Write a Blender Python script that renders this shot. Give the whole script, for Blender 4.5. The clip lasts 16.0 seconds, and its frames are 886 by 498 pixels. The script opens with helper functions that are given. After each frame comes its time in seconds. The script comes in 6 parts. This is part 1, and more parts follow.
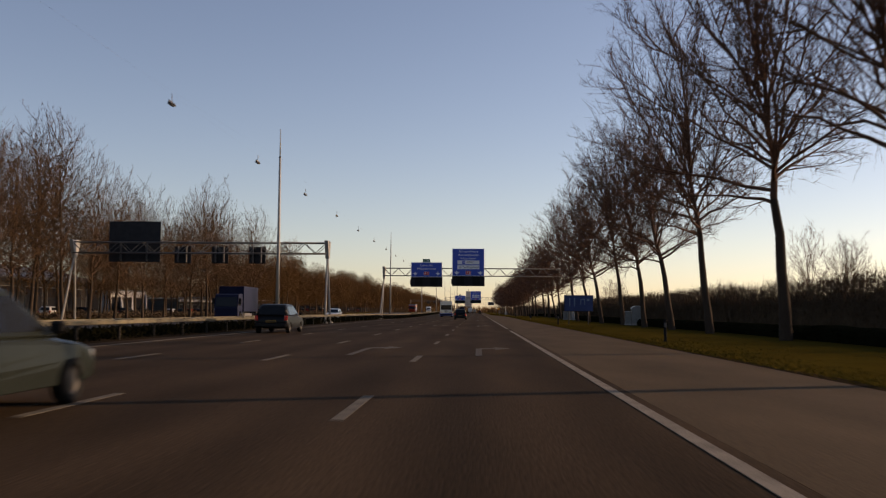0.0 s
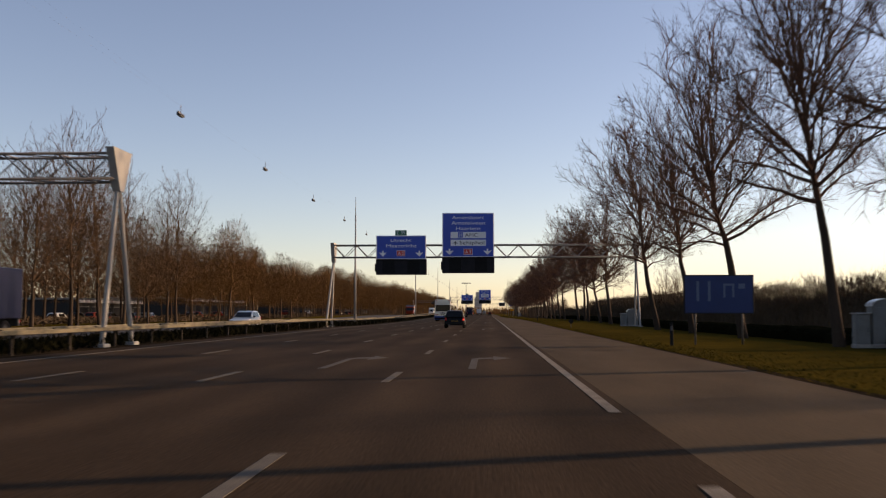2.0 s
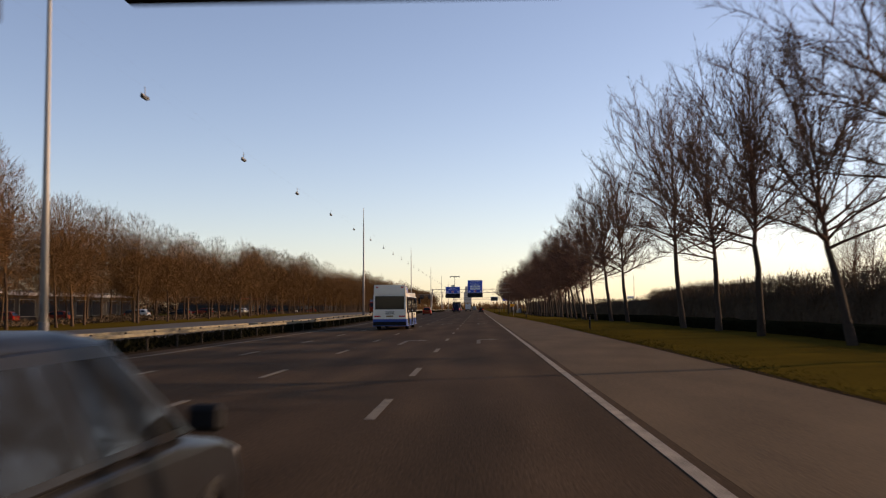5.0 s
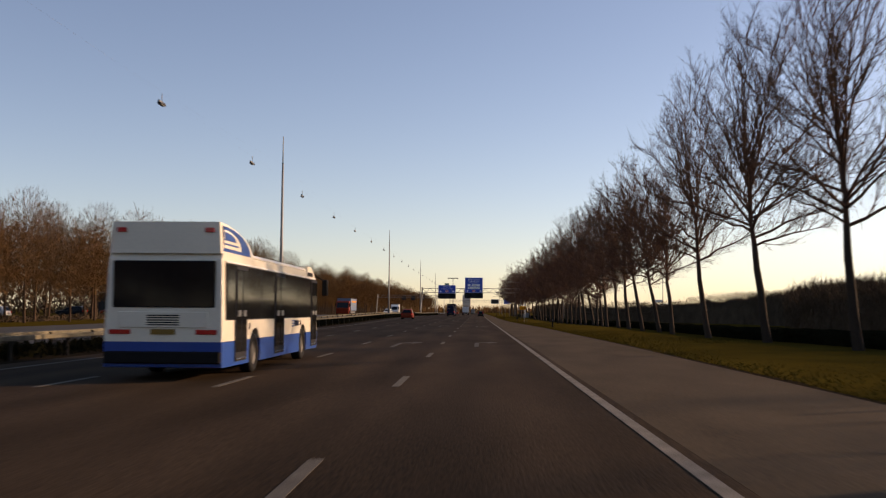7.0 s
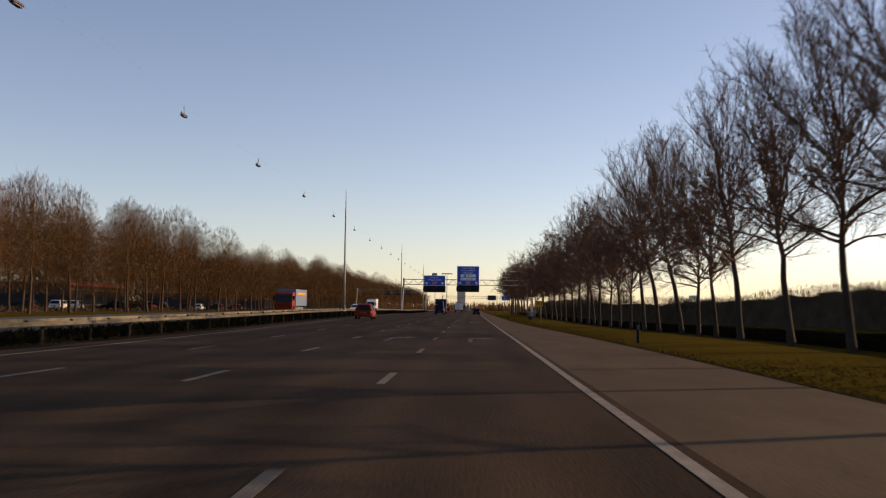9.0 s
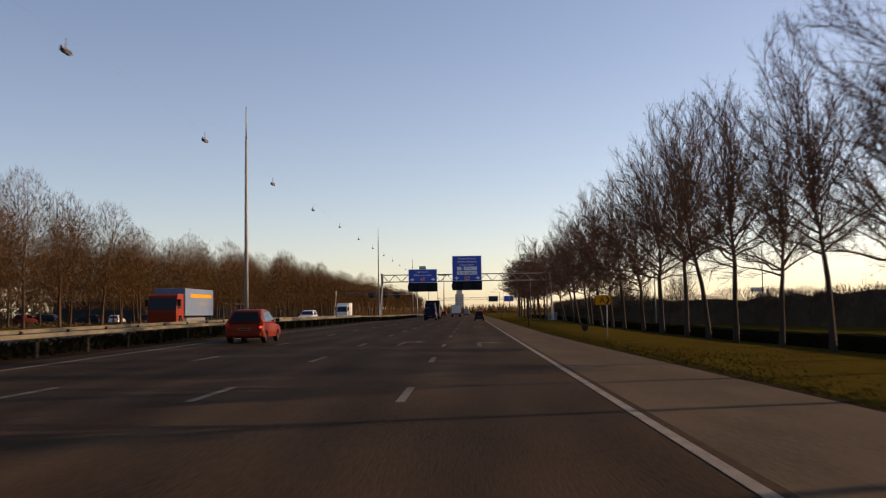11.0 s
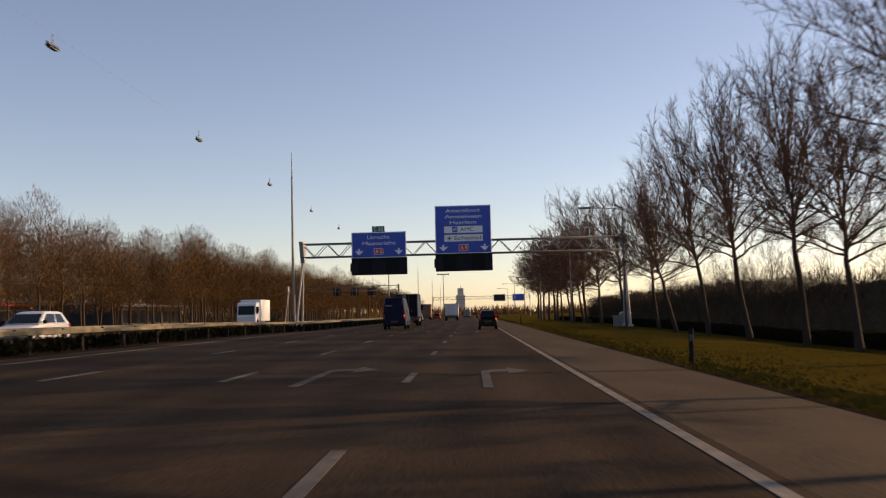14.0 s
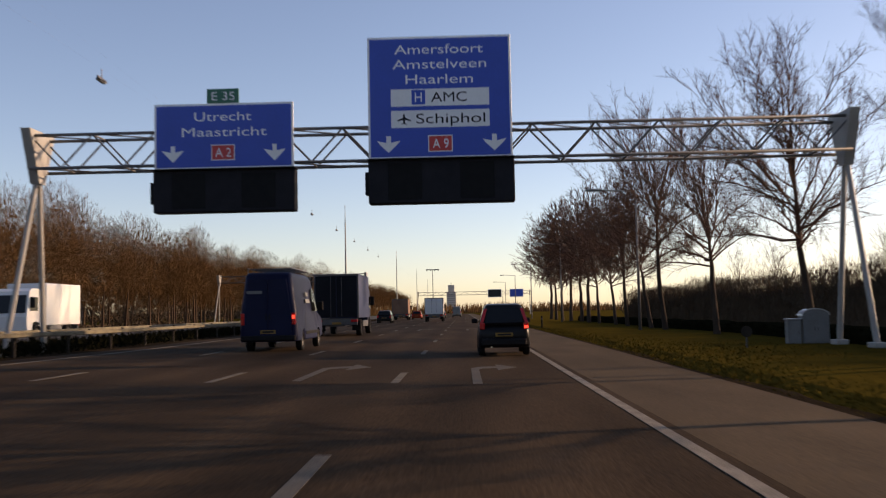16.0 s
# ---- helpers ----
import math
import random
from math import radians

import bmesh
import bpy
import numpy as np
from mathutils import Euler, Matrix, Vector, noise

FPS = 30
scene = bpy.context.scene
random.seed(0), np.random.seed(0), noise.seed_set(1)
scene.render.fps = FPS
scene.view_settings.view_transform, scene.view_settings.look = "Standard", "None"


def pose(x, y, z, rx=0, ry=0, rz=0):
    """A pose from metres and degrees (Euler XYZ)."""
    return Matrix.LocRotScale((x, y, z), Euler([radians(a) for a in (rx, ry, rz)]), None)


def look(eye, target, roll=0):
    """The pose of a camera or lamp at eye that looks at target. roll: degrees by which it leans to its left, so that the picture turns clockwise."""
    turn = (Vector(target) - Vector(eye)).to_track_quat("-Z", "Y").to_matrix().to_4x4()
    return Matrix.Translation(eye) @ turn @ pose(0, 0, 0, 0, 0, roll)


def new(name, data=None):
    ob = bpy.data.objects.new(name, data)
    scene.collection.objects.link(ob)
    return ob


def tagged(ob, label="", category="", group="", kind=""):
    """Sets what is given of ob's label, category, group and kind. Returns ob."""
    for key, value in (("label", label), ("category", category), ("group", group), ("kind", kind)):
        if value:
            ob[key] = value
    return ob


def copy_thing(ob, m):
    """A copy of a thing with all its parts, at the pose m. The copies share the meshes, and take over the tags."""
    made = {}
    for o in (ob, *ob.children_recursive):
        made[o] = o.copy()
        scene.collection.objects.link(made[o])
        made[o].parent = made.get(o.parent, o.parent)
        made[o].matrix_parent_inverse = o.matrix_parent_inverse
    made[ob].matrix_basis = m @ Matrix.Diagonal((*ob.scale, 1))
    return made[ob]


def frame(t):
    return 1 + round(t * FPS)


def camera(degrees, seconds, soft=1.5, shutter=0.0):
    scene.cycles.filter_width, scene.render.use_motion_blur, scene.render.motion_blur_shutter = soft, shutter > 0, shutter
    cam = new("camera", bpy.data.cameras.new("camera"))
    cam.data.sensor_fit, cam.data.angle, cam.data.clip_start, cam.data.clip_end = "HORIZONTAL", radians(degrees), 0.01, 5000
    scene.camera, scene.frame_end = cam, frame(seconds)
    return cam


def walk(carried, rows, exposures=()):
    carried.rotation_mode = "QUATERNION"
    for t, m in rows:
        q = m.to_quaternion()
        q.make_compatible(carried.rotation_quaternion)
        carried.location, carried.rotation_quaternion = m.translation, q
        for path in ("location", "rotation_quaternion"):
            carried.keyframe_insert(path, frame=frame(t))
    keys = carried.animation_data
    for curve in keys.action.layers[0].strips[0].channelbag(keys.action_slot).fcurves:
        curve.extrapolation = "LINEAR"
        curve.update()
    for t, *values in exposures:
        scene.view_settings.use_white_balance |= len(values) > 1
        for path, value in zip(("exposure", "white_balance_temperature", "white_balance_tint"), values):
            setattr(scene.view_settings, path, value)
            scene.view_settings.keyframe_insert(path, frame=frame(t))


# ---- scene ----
cam = camera(49.8, 16.0, soft=1.2, shutter=0.25)
PATH = [
    (0, (-0.14, -2.81, 1.187), (-0.213, -0.815, 1.317), 0.4),
    (0.5, (0.141, 10.52, 1.321), (0.063, 12.514, 1.452), 0.2),
    (1, (0.282, 23.772, 1.4), (0.198, 25.766, 1.526), -0.1),
    (1.5, (0.252, 36.82, 1.362), (0.164, 38.813, 1.492), -0.0),
    (2, (0.268, 49.779, 1.289), (0.174, 51.772, 1.422), -0.0),
    (2.5, (0.062, 62.578, 1.368), (-0.024, 64.572, 1.498), 0.1),
    (3, (-0.091, 75.334, 1.471), (-0.169, 77.328, 1.599), -0.3),
    (3.5, (-0.195, 88.062, 1.547), (-0.264, 90.056, 1.672), -0.2),
    (4, (-0.12, 100.68, 1.592), (-0.19, 102.675, 1.715), -0.7),
    (6.5, (-0.101, 164.697, 1.459), (-0.175, 166.692, 1.587), 0.3),
    (7, (-0.086, 177.698, 1.445), (-0.158, 179.693, 1.575), 0.4),
    (7.5, (-0.058, 190.415, 1.46), (-0.134, 192.41, 1.588), 0.7),
    (8, (-0.028, 202.831, 1.407), (-0.104, 204.826, 1.531), 0.7),
    (8.5, (-0.001, 214.983, 1.338), (-0.065, 216.978, 1.462), 0.9),
    (11, (-0.464, 276.352, 1.491), (-0.52, 278.347, 1.622), -0.8),
    (11.5, (-0.529, 288.659, 1.474), (-0.576, 290.654, 1.608), -1.1),
    (12, (-0.557, 300.861, 1.464), (-0.606, 302.856, 1.593), -1.2),
    (12.5, (-0.659, 312.9, 1.486), (-0.713, 314.895, 1.618), -1.5),
    (13, (-0.635, 324.929, 1.454), (-0.699, 326.924, 1.584), -1.7),
    (13.5, (-0.492, 336.824, 1.369), (-0.549, 338.819, 1.5), -1.3),
    (14, (-0.341, 348.77, 1.321), (-0.4, 350.765, 1.457), -1.4),
    (14.5, (-0.406, 360.772, 1.372), (-0.465, 362.767, 1.5), -1.3),
    (15, (-0.432, 372.822, 1.386), (-0.482, 374.817, 1.518), -1.6),
    (15.5, (-0.393, 384.891, 1.377), (-0.44, 386.886, 1.503), -1.5),
    (16, (-0.327, 397.054, 1.344), (-0.368, 399.05, 1.475), -1.2),
]
walk(cam, [(t, look(eye, target, roll)) for t, eye, target, roll in PATH],
     exposures=[(0.0, 0.05, 7680, 26), (1.5, 0.29, 7680, 26), (3.2, 0.35, 7580, 26), (4.1, 0.51, 7380, 26), (6.5, 0.25, 7480, 26), (11.0, 0.27, 7580, 26), (12.5, 0.27, 7830, 26),
                (14.3, 0.35, 7680, 26), (15.4, 0.55, 7480, 26), (16.0, 0.39, 7280, 26)])

# ---- light ----
SUN_EL, SUN_AZ = radians(15.0), radians(68.0)  # azimuth clockwise from the driving direction (+y)
world = bpy.data.worlds.new("world")
scene.world = world
world.use_nodes = True
wn = world.node_tree
sky = wn.nodes.new("ShaderNodeTexSky")
sky.sky_type, sky.sun_disc = "NISHITA", False
sky.sun_elevation, sky.sun_rotation = SUN_EL, SUN_AZ
sky.air_density, sky.dust_density, sky.ozone_density = 0.83, 0.5, 1.6
wn.nodes["Background"].inputs["Strength"].default_value = 0.142
wn.links.new(sky.outputs[0], wn.nodes["Background"].inputs["Color"])
sun_data = bpy.data.lights.new("sun", "SUN")
sun_data.energy, sun_data.angle, sun_data.color = 4.6, radians(0.6), (1.0, 0.76, 0.50)
sun = new("sun", sun_data)
to_sun = Vector((math.sin(SUN_AZ) * math.cos(SUN_EL), math.cos(SUN_AZ) * math.cos(SUN_EL), math.sin(SUN_EL)))
sun.matrix_world = look(to_sun * 100, (0, 0, 0))


# ---- materials ----
def material(name, col, rough=0.6, metal=0.0, vary=0.25, scale=4.0, fine=60.0, bump=0.0, dirt=None, emit=0.0, per_object=0.0, coat=0.0, stretch=(1, 1, 1), spec=None):
    """Principled surface with colour variation at two scales, optional dirt colour and relief."""
    m = bpy.data.materials.new(name)
    m.use_nodes = True
    nt = m.node_tree
    bsdf = nt.nodes["Principled BSDF"]
    bsdf.inputs["Metallic"].default_value = metal
    bsdf.inputs["Coat Weight"].default_value = coat
    bsdf.inputs["Specular IOR Level"].default_value = spec if spec is not None else 0.5 if rough < 0.65 else 0.08
    geo = nt.nodes.new("ShaderNodeNewGeometry")
    mapping = nt.nodes.new("ShaderNodeMapping")
    mapping.inputs["Scale"].default_value = stretch
    nt.links.new(geo.outputs["Position"], mapping.inputs["Vector"])

    def field(size, detail):
        n = nt.nodes.new("ShaderNodeTexNoise")
        n.inputs["Scale"].default_value, n.inputs["Detail"].default_value = size, detail
        nt.links.new(mapping.outputs[0], n.inputs["Vector"])
        return n.outputs["Fac"]

    big, small = field(scale, 4), field(fine, 3)
    add = nt.nodes.new("ShaderNodeMath")
    add.operation = "ADD"
    nt.links.new(big, add.inputs[0])
    nt.links.new(small, add.inputs[1])
    last = add.outputs[0]
    if per_object:
        info = nt.nodes.new("ShaderNodeObjectInfo")
        k = nt.nodes.new("ShaderNodeMath")
        k.operation = "MULTIPLY_ADD"
        k.inputs[1].default_value = per_object
        nt.links.new(info.outputs["Random"], k.inputs[0])
        nt.links.new(last, k.inputs[2])
        last = k.outputs[0]
    ramp = nt.nodes.new("ShaderNodeMapRange")
    ramp.inputs["From Min"].default_value, ramp.inputs["From Max"].default_value = 0.6, 1.4 + per_object
    ramp.inputs["To Min"].default_value, ramp.inputs["To Max"].default_value = 0.0, 1.0
    nt.links.new(last, ramp.inputs["Value"])
    mix = nt.nodes.new("ShaderNodeMix")
    mix.data_type = "RGBA"
    low = dirt or tuple(c * (1 - vary) for c in col)
    high = tuple(min(1.0, c * (1 + vary)) for c in col)
    mix.inputs["A"].default_value, mix.inputs["B"].default_value = (*low, 1), (*high, 1)
    nt.links.new(ramp.outputs[0], mix.inputs["Factor"])
    nt.links.new(mix.outputs["Result"], bsdf.inputs["Base Color"])
    rr = nt.nodes.new("ShaderNodeMapRange")
    rr.inputs["To Min"].default_value, rr.inputs["To Max"].default_value = max(0.02, rough - 0.08), min(1.0, rough + 0.08)
    nt.links.new(small, rr.inputs["Value"])
    nt.links.new(rr.outputs[0], bsdf.inputs["Roughness"])
    if bump:
        b = nt.nodes.new("ShaderNodeBump")
        b.inputs["Strength"].default_value, b.inputs["Distance"].default_value = bump, 0.01
        nt.links.new(small, b.inputs["Height"])
        nt.links.new(b.outputs[0], bsdf.inputs["Normal"])
    if emit:
        nt.links.new(mix.outputs["Result"], bsdf.inputs["Emission Color"])
        bsdf.inputs["Emission Strength"].default_value = emit
    return m


M = {
    "asphalt": material("asphalt", (0.042, 0.0285, 0.0172), 0.85, vary=0.65, scale=0.35, fine=20, bump=0.5, stretch=(1.6, 0.3, 1), spec=0.02),
    "shoulder": material("shoulder_asphalt", (0.078, 0.057, 0.0355), 0.85, vary=0.4, scale=0.5, fine=20, bump=0.5, stretch=(1.3, 0.4, 1), spec=0.03),
    "far_asphalt": material("far_asphalt", (0.07, 0.067, 0.063), 0.75, scale=0.4, bump=0.4),
    "paint": material("road_paint", (0.24, 0.215, 0.175), 0.8, vary=0.2, scale=2, fine=35, dirt=(0.07, 0.064, 0.055), bump=0.3),
    "dash_paint": material("worn_dash_paint", (0.14, 0.125, 0.10), 0.8, vary=0.2, scale=2.5, fine=30, dirt=(0.055, 0.05, 0.043), bump=0.3),
    "worn_paint": material("worn_road_paint", (0.078, 0.071, 0.060), 0.8, scale=2.5, fine=30, dirt=(0.05, 0.046, 0.042), bump=0.3),
    "grass": material("winter_grass", (0.066, 0.048, 0.008), 0.95, vary=0.3, scale=0.35, fine=18, dirt=(0.045, 0.031, 0.007), bump=0.5, spec=0.0),
    "blades": material("grass_blades", (0.082, 0.060, 0.010), 0.95, scale=0.5, fine=12, dirt=(0.062, 0.043, 0.009), spec=0.0),
    "soil": material("verge_soil", (0.030, 0.022, 0.014), 0.95, scale=1.5, fine=40, bump=0.8, spec=0.0),
    "bark": material("grey_brown_bark", (0.050, 0.037, 0.027), 0.9, vary=0.4, scale=2.0, fine=30, bump=0.8, stretch=(1, 1, 0.3), per_object=0.3),
    "twig": material("brown_twig", (0.090, 0.052, 0.036), 0.9, spec=0.02, vary=0.3, scale=0.8, fine=20, per_object=0.3),
    "wood_bark": material("far_bark", (0.070, 0.046, 0.030), 0.9, scale=1.0, fine=15, per_object=0.3),
    "wood_twig": material("far_russet_twig", (0.118, 0.067, 0.029), 0.9, spec=0.0, vary=0.35, scale=0.25, fine=4, per_object=0.35),
    "open_twig": material("grey_brown_twig", (0.090, 0.058, 0.035), 0.9, spec=0.0, vary=0.35, scale=0.25, fine=4, per_object=0.35),
    "thicket": material("thicket_twig", (0.082, 0.060, 0.039), 0.9, spec=0.0, vary=0.4, scale=0.5, fine=6),
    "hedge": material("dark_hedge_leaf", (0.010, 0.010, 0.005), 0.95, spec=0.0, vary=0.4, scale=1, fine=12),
    "steel": material("galvanised_steel", (0.13, 0.127, 0.122), 0.6, metal=0.3, vary=0.15, scale=2, fine=25),
    "grey_paint": material("pale_grey_steel", (0.30, 0.29, 0.26), 0.6, metal=0.0, vary=0.12, scale=2, fine=25),
    "dark_steel": material("dark_steel", (0.09, 0.09, 0.09), 0.5, metal=0.5, scale=3, fine=30),
    "rail": material("weathered_guard_rail", (0.20, 0.175, 0.115), 0.7, metal=0.1, vary=0.3, scale=1.5, fine=20, dirt=(0.06, 0.052, 0.038)),
    # post colour darkened to carry the shade under the rail beam
    "rail_post": material("shaded_rail_post", (0.035, 0.030, 0.024), 0.85, vary=0.3, scale=3, fine=30),
    "sign_blue": material("sign_blue", (0.008, 0.060, 0.41), 0.4, vary=0.1, scale=1.2, fine=18),
    # much darker than sign_blue, for the roadside information sign
    "roadside_blue": material("roadside_sign_blue", (0.008, 0.030, 0.125), 0.5, vary=0.15, scale=2, fine=18),
    "sign_white": material("sign_white", (0.78, 0.78, 0.76), 0.45, vary=0.06, scale=2, fine=20),
    "sign_red": material("sign_red", (0.55, 0.035, 0.03), 0.45, vary=0.1, scale=3, fine=20),
    "sign_green": material("sign_green", (0.01, 0.13, 0.075), 0.45, vary=0.1, scale=3, fine=20),
    "sign_yellow": material("sign_yellow", (0.68, 0.26, 0.005), 0.7, vary=0.08, scale=3, fine=20),
    "black": material("matt_black_panel", (0.022, 0.022, 0.025), 0.72, vary=0.3, scale=2, fine=25),
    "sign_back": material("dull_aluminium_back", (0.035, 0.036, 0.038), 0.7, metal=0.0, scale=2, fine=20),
    "bright_steel": material("bare_zinc_roof", (0.45, 0.45, 0.44), 0.3, metal=0.8, vary=0.15, scale=3, fine=25),
    "cabinet": material("grey_cabinet", (0.16, 0.17, 0.165), 0.6, vary=0.15, scale=2, fine=20, dirt=(0.13, 0.13, 0.115)),
    "concrete": material("concrete", (0.30, 0.29, 0.27), 0.85, vary=0.2, scale=1.5, fine=30, bump=0.4),
    "rubber": material("tyre_rubber", (0.016, 0.016, 0.016), 0.8, scale=6, fine=50, bump=0.2),
    "rim": material("wheel_rim", (0.055, 0.053, 0.05), 0.55, metal=0.3, scale=6, fine=40, dirt=(0.025, 0.024, 0.022)),
    "glass": material("dark_vehicle_glass", (0.010, 0.011, 0.012), 0.03, vary=0.2, scale=1, fine=5, spec=0.24),
    "black_paint": material("black_car_paint", (0.008, 0.008, 0.009), 0.32, vary=0.2, scale=2, fine=30, spec=0.14),
    "grey_car": material("dark_grey_car_paint", (0.010, 0.010, 0.011), 0.32, scale=2, fine=30, spec=0.14),
    "red_car": material("red_car_paint", (0.21, 0.022, 0.006), 0.4, vary=0.15, scale=2, fine=30, spec=0.12),
    # silver-green taken near black; dimness at the view's edge is in the colour
    "silver": material("dimmed_silver_green_paint", (0.016, 0.020, 0.018), 0.2, metal=0.0, scale=2, fine=30, spec=0.06),
    "white_paint": material("white_vehicle_paint", (0.76, 0.75, 0.70), 0.35, vary=0.05, scale=1.5, fine=20, coat=0.5),
    "bus_white": material("bus_white", (0.78, 0.72, 0.58), 0.35, vary=0.06, scale=1.2, fine=18, coat=0.4),
    "bus_blue": material("bus_blue", (0.007, 0.062, 0.30), 0.35, vary=0.1, scale=1.5, fine=20, coat=0.4),
    "van_blue": material("van_dark_blue", (0.008, 0.011, 0.036), 0.45, vary=0.15, scale=1.5, fine=25, spec=0.12),
    "tarp": material("truck_blue_tarpaulin", (0.018, 0.032, 0.10), 0.6, vary=0.2, scale=1.0, fine=15),
    "tarp_dark": material("truck_rear_door", (0.012, 0.013, 0.016), 0.75, vary=0.2, scale=1.0, fine=15),
    "trailer": material("trailer_blue_grey", (0.09, 0.14, 0.22), 0.5, vary=0.12, scale=1.0, fine=15),
    "plastic": material("black_plastic", (0.014, 0.014, 0.014), 0.7, scale=4, fine=40),
    "tail": material("tail_lamp_red", (0.5, 0.01, 0.01), 0.2, vary=0.1, scale=10, fine=40, coat=0.5),
    "tail_lit": material("tail_lamp_lit", (1.0, 0.06, 0.03), 0.3, vary=0.1, scale=10, fine=40, emit=1.6),
    "plate": material("yellow_plate", (0.22, 0.12, 0.01), 0.45, vary=0.08, scale=10, fine=40),
    "chrome": material("bright_metal", (0.75, 0.75, 0.74), 0.2, metal=1.0, vary=0.05, scale=5, fine=30),
    "lamp_glass": material("lamp_cover", (0.22, 0.22, 0.21), 0.3, vary=0.05, scale=5, fine=30),
    "brick": material("brown_brick_wall", (0.20, 0.12, 0.08), 0.85, vary=0.25, scale=1.0, fine=10, bump=0.4),
    "clad": material("pale_cladding", (0.62, 0.62, 0.60), 0.6, vary=0.1, scale=0.6, fine=8),
    "dark_clad": material("dark_cladding", (0.045, 0.043, 0.040), 0.8, vary=0.2, scale=0.6, fine=8),
    "roof": material("grey_roofing", (0.16, 0.17, 0.17), 0.7, vary=0.2, scale=0.5, fine=8),
    # tower colours are pale and close together: distant haze painted in
    "far_tower_glass": material("hazed_tower_windows", (0.36, 0.31, 0.28), 0.8, vary=0.1, scale=0.2, fine=3),
    "far_tower": material("hazed_tower_wall", (0.52, 0.44, 0.38), 0.8, vary=0.1, scale=0.2, fine=3),
}


def wheel_tracks(m, lane_x, period, depth):
    """Polished bands that the tyres have worn along the lanes, broken up by noise."""
    nt = m.node_tree
    bsdf = nt.nodes["Principled BSDF"]
    under = bsdf.inputs["Base Color"].links[0].from_socket
    geo = nt.nodes.new("ShaderNodeNewGeometry")
    sep = nt.nodes.new("ShaderNodeSeparateXYZ")
    nt.links.new(geo.outputs["Position"], sep.inputs[0])
    warp = nt.nodes.new("ShaderNodeTexNoise")
    warp.inputs["Scale"].default_value = 0.06
    nt.links.new(geo.outputs["Position"], warp.inputs["Vector"])

    def step(op, a, b):
        n = nt.nodes.new("ShaderNodeMath")
        n.operation = op
        for k, v in enumerate((a, b)):
            if isinstance(v, (int, float)):
                n.inputs[k].default_value = v
            elif v is not None:
                nt.links.new(v, n.inputs[k])
        return n.outputs[0]

    x = step("ADD", sep.outputs["X"], step("MULTIPLY", warp.outputs["Fac"], 0.5))
    wave = step("SINE", step("MULTIPLY", step("SUBTRACT", x, lane_x), 2 * math.pi / period), None)
    fac = step("ADD", step("MULTIPLY", wave, depth), 1.0)
    mix = nt.nodes.new("ShaderNodeVectorMath")
    mix.operation = "SCALE"
    nt.links.new(under, mix.inputs[0])
    nt.links.new(fac, mix.inputs["Scale"])
    nt.links.new(mix.outputs[0], bsdf.inputs["Base Color"])


wheel_tracks(M["asphalt"], 0.3, 1.75, 0.13)


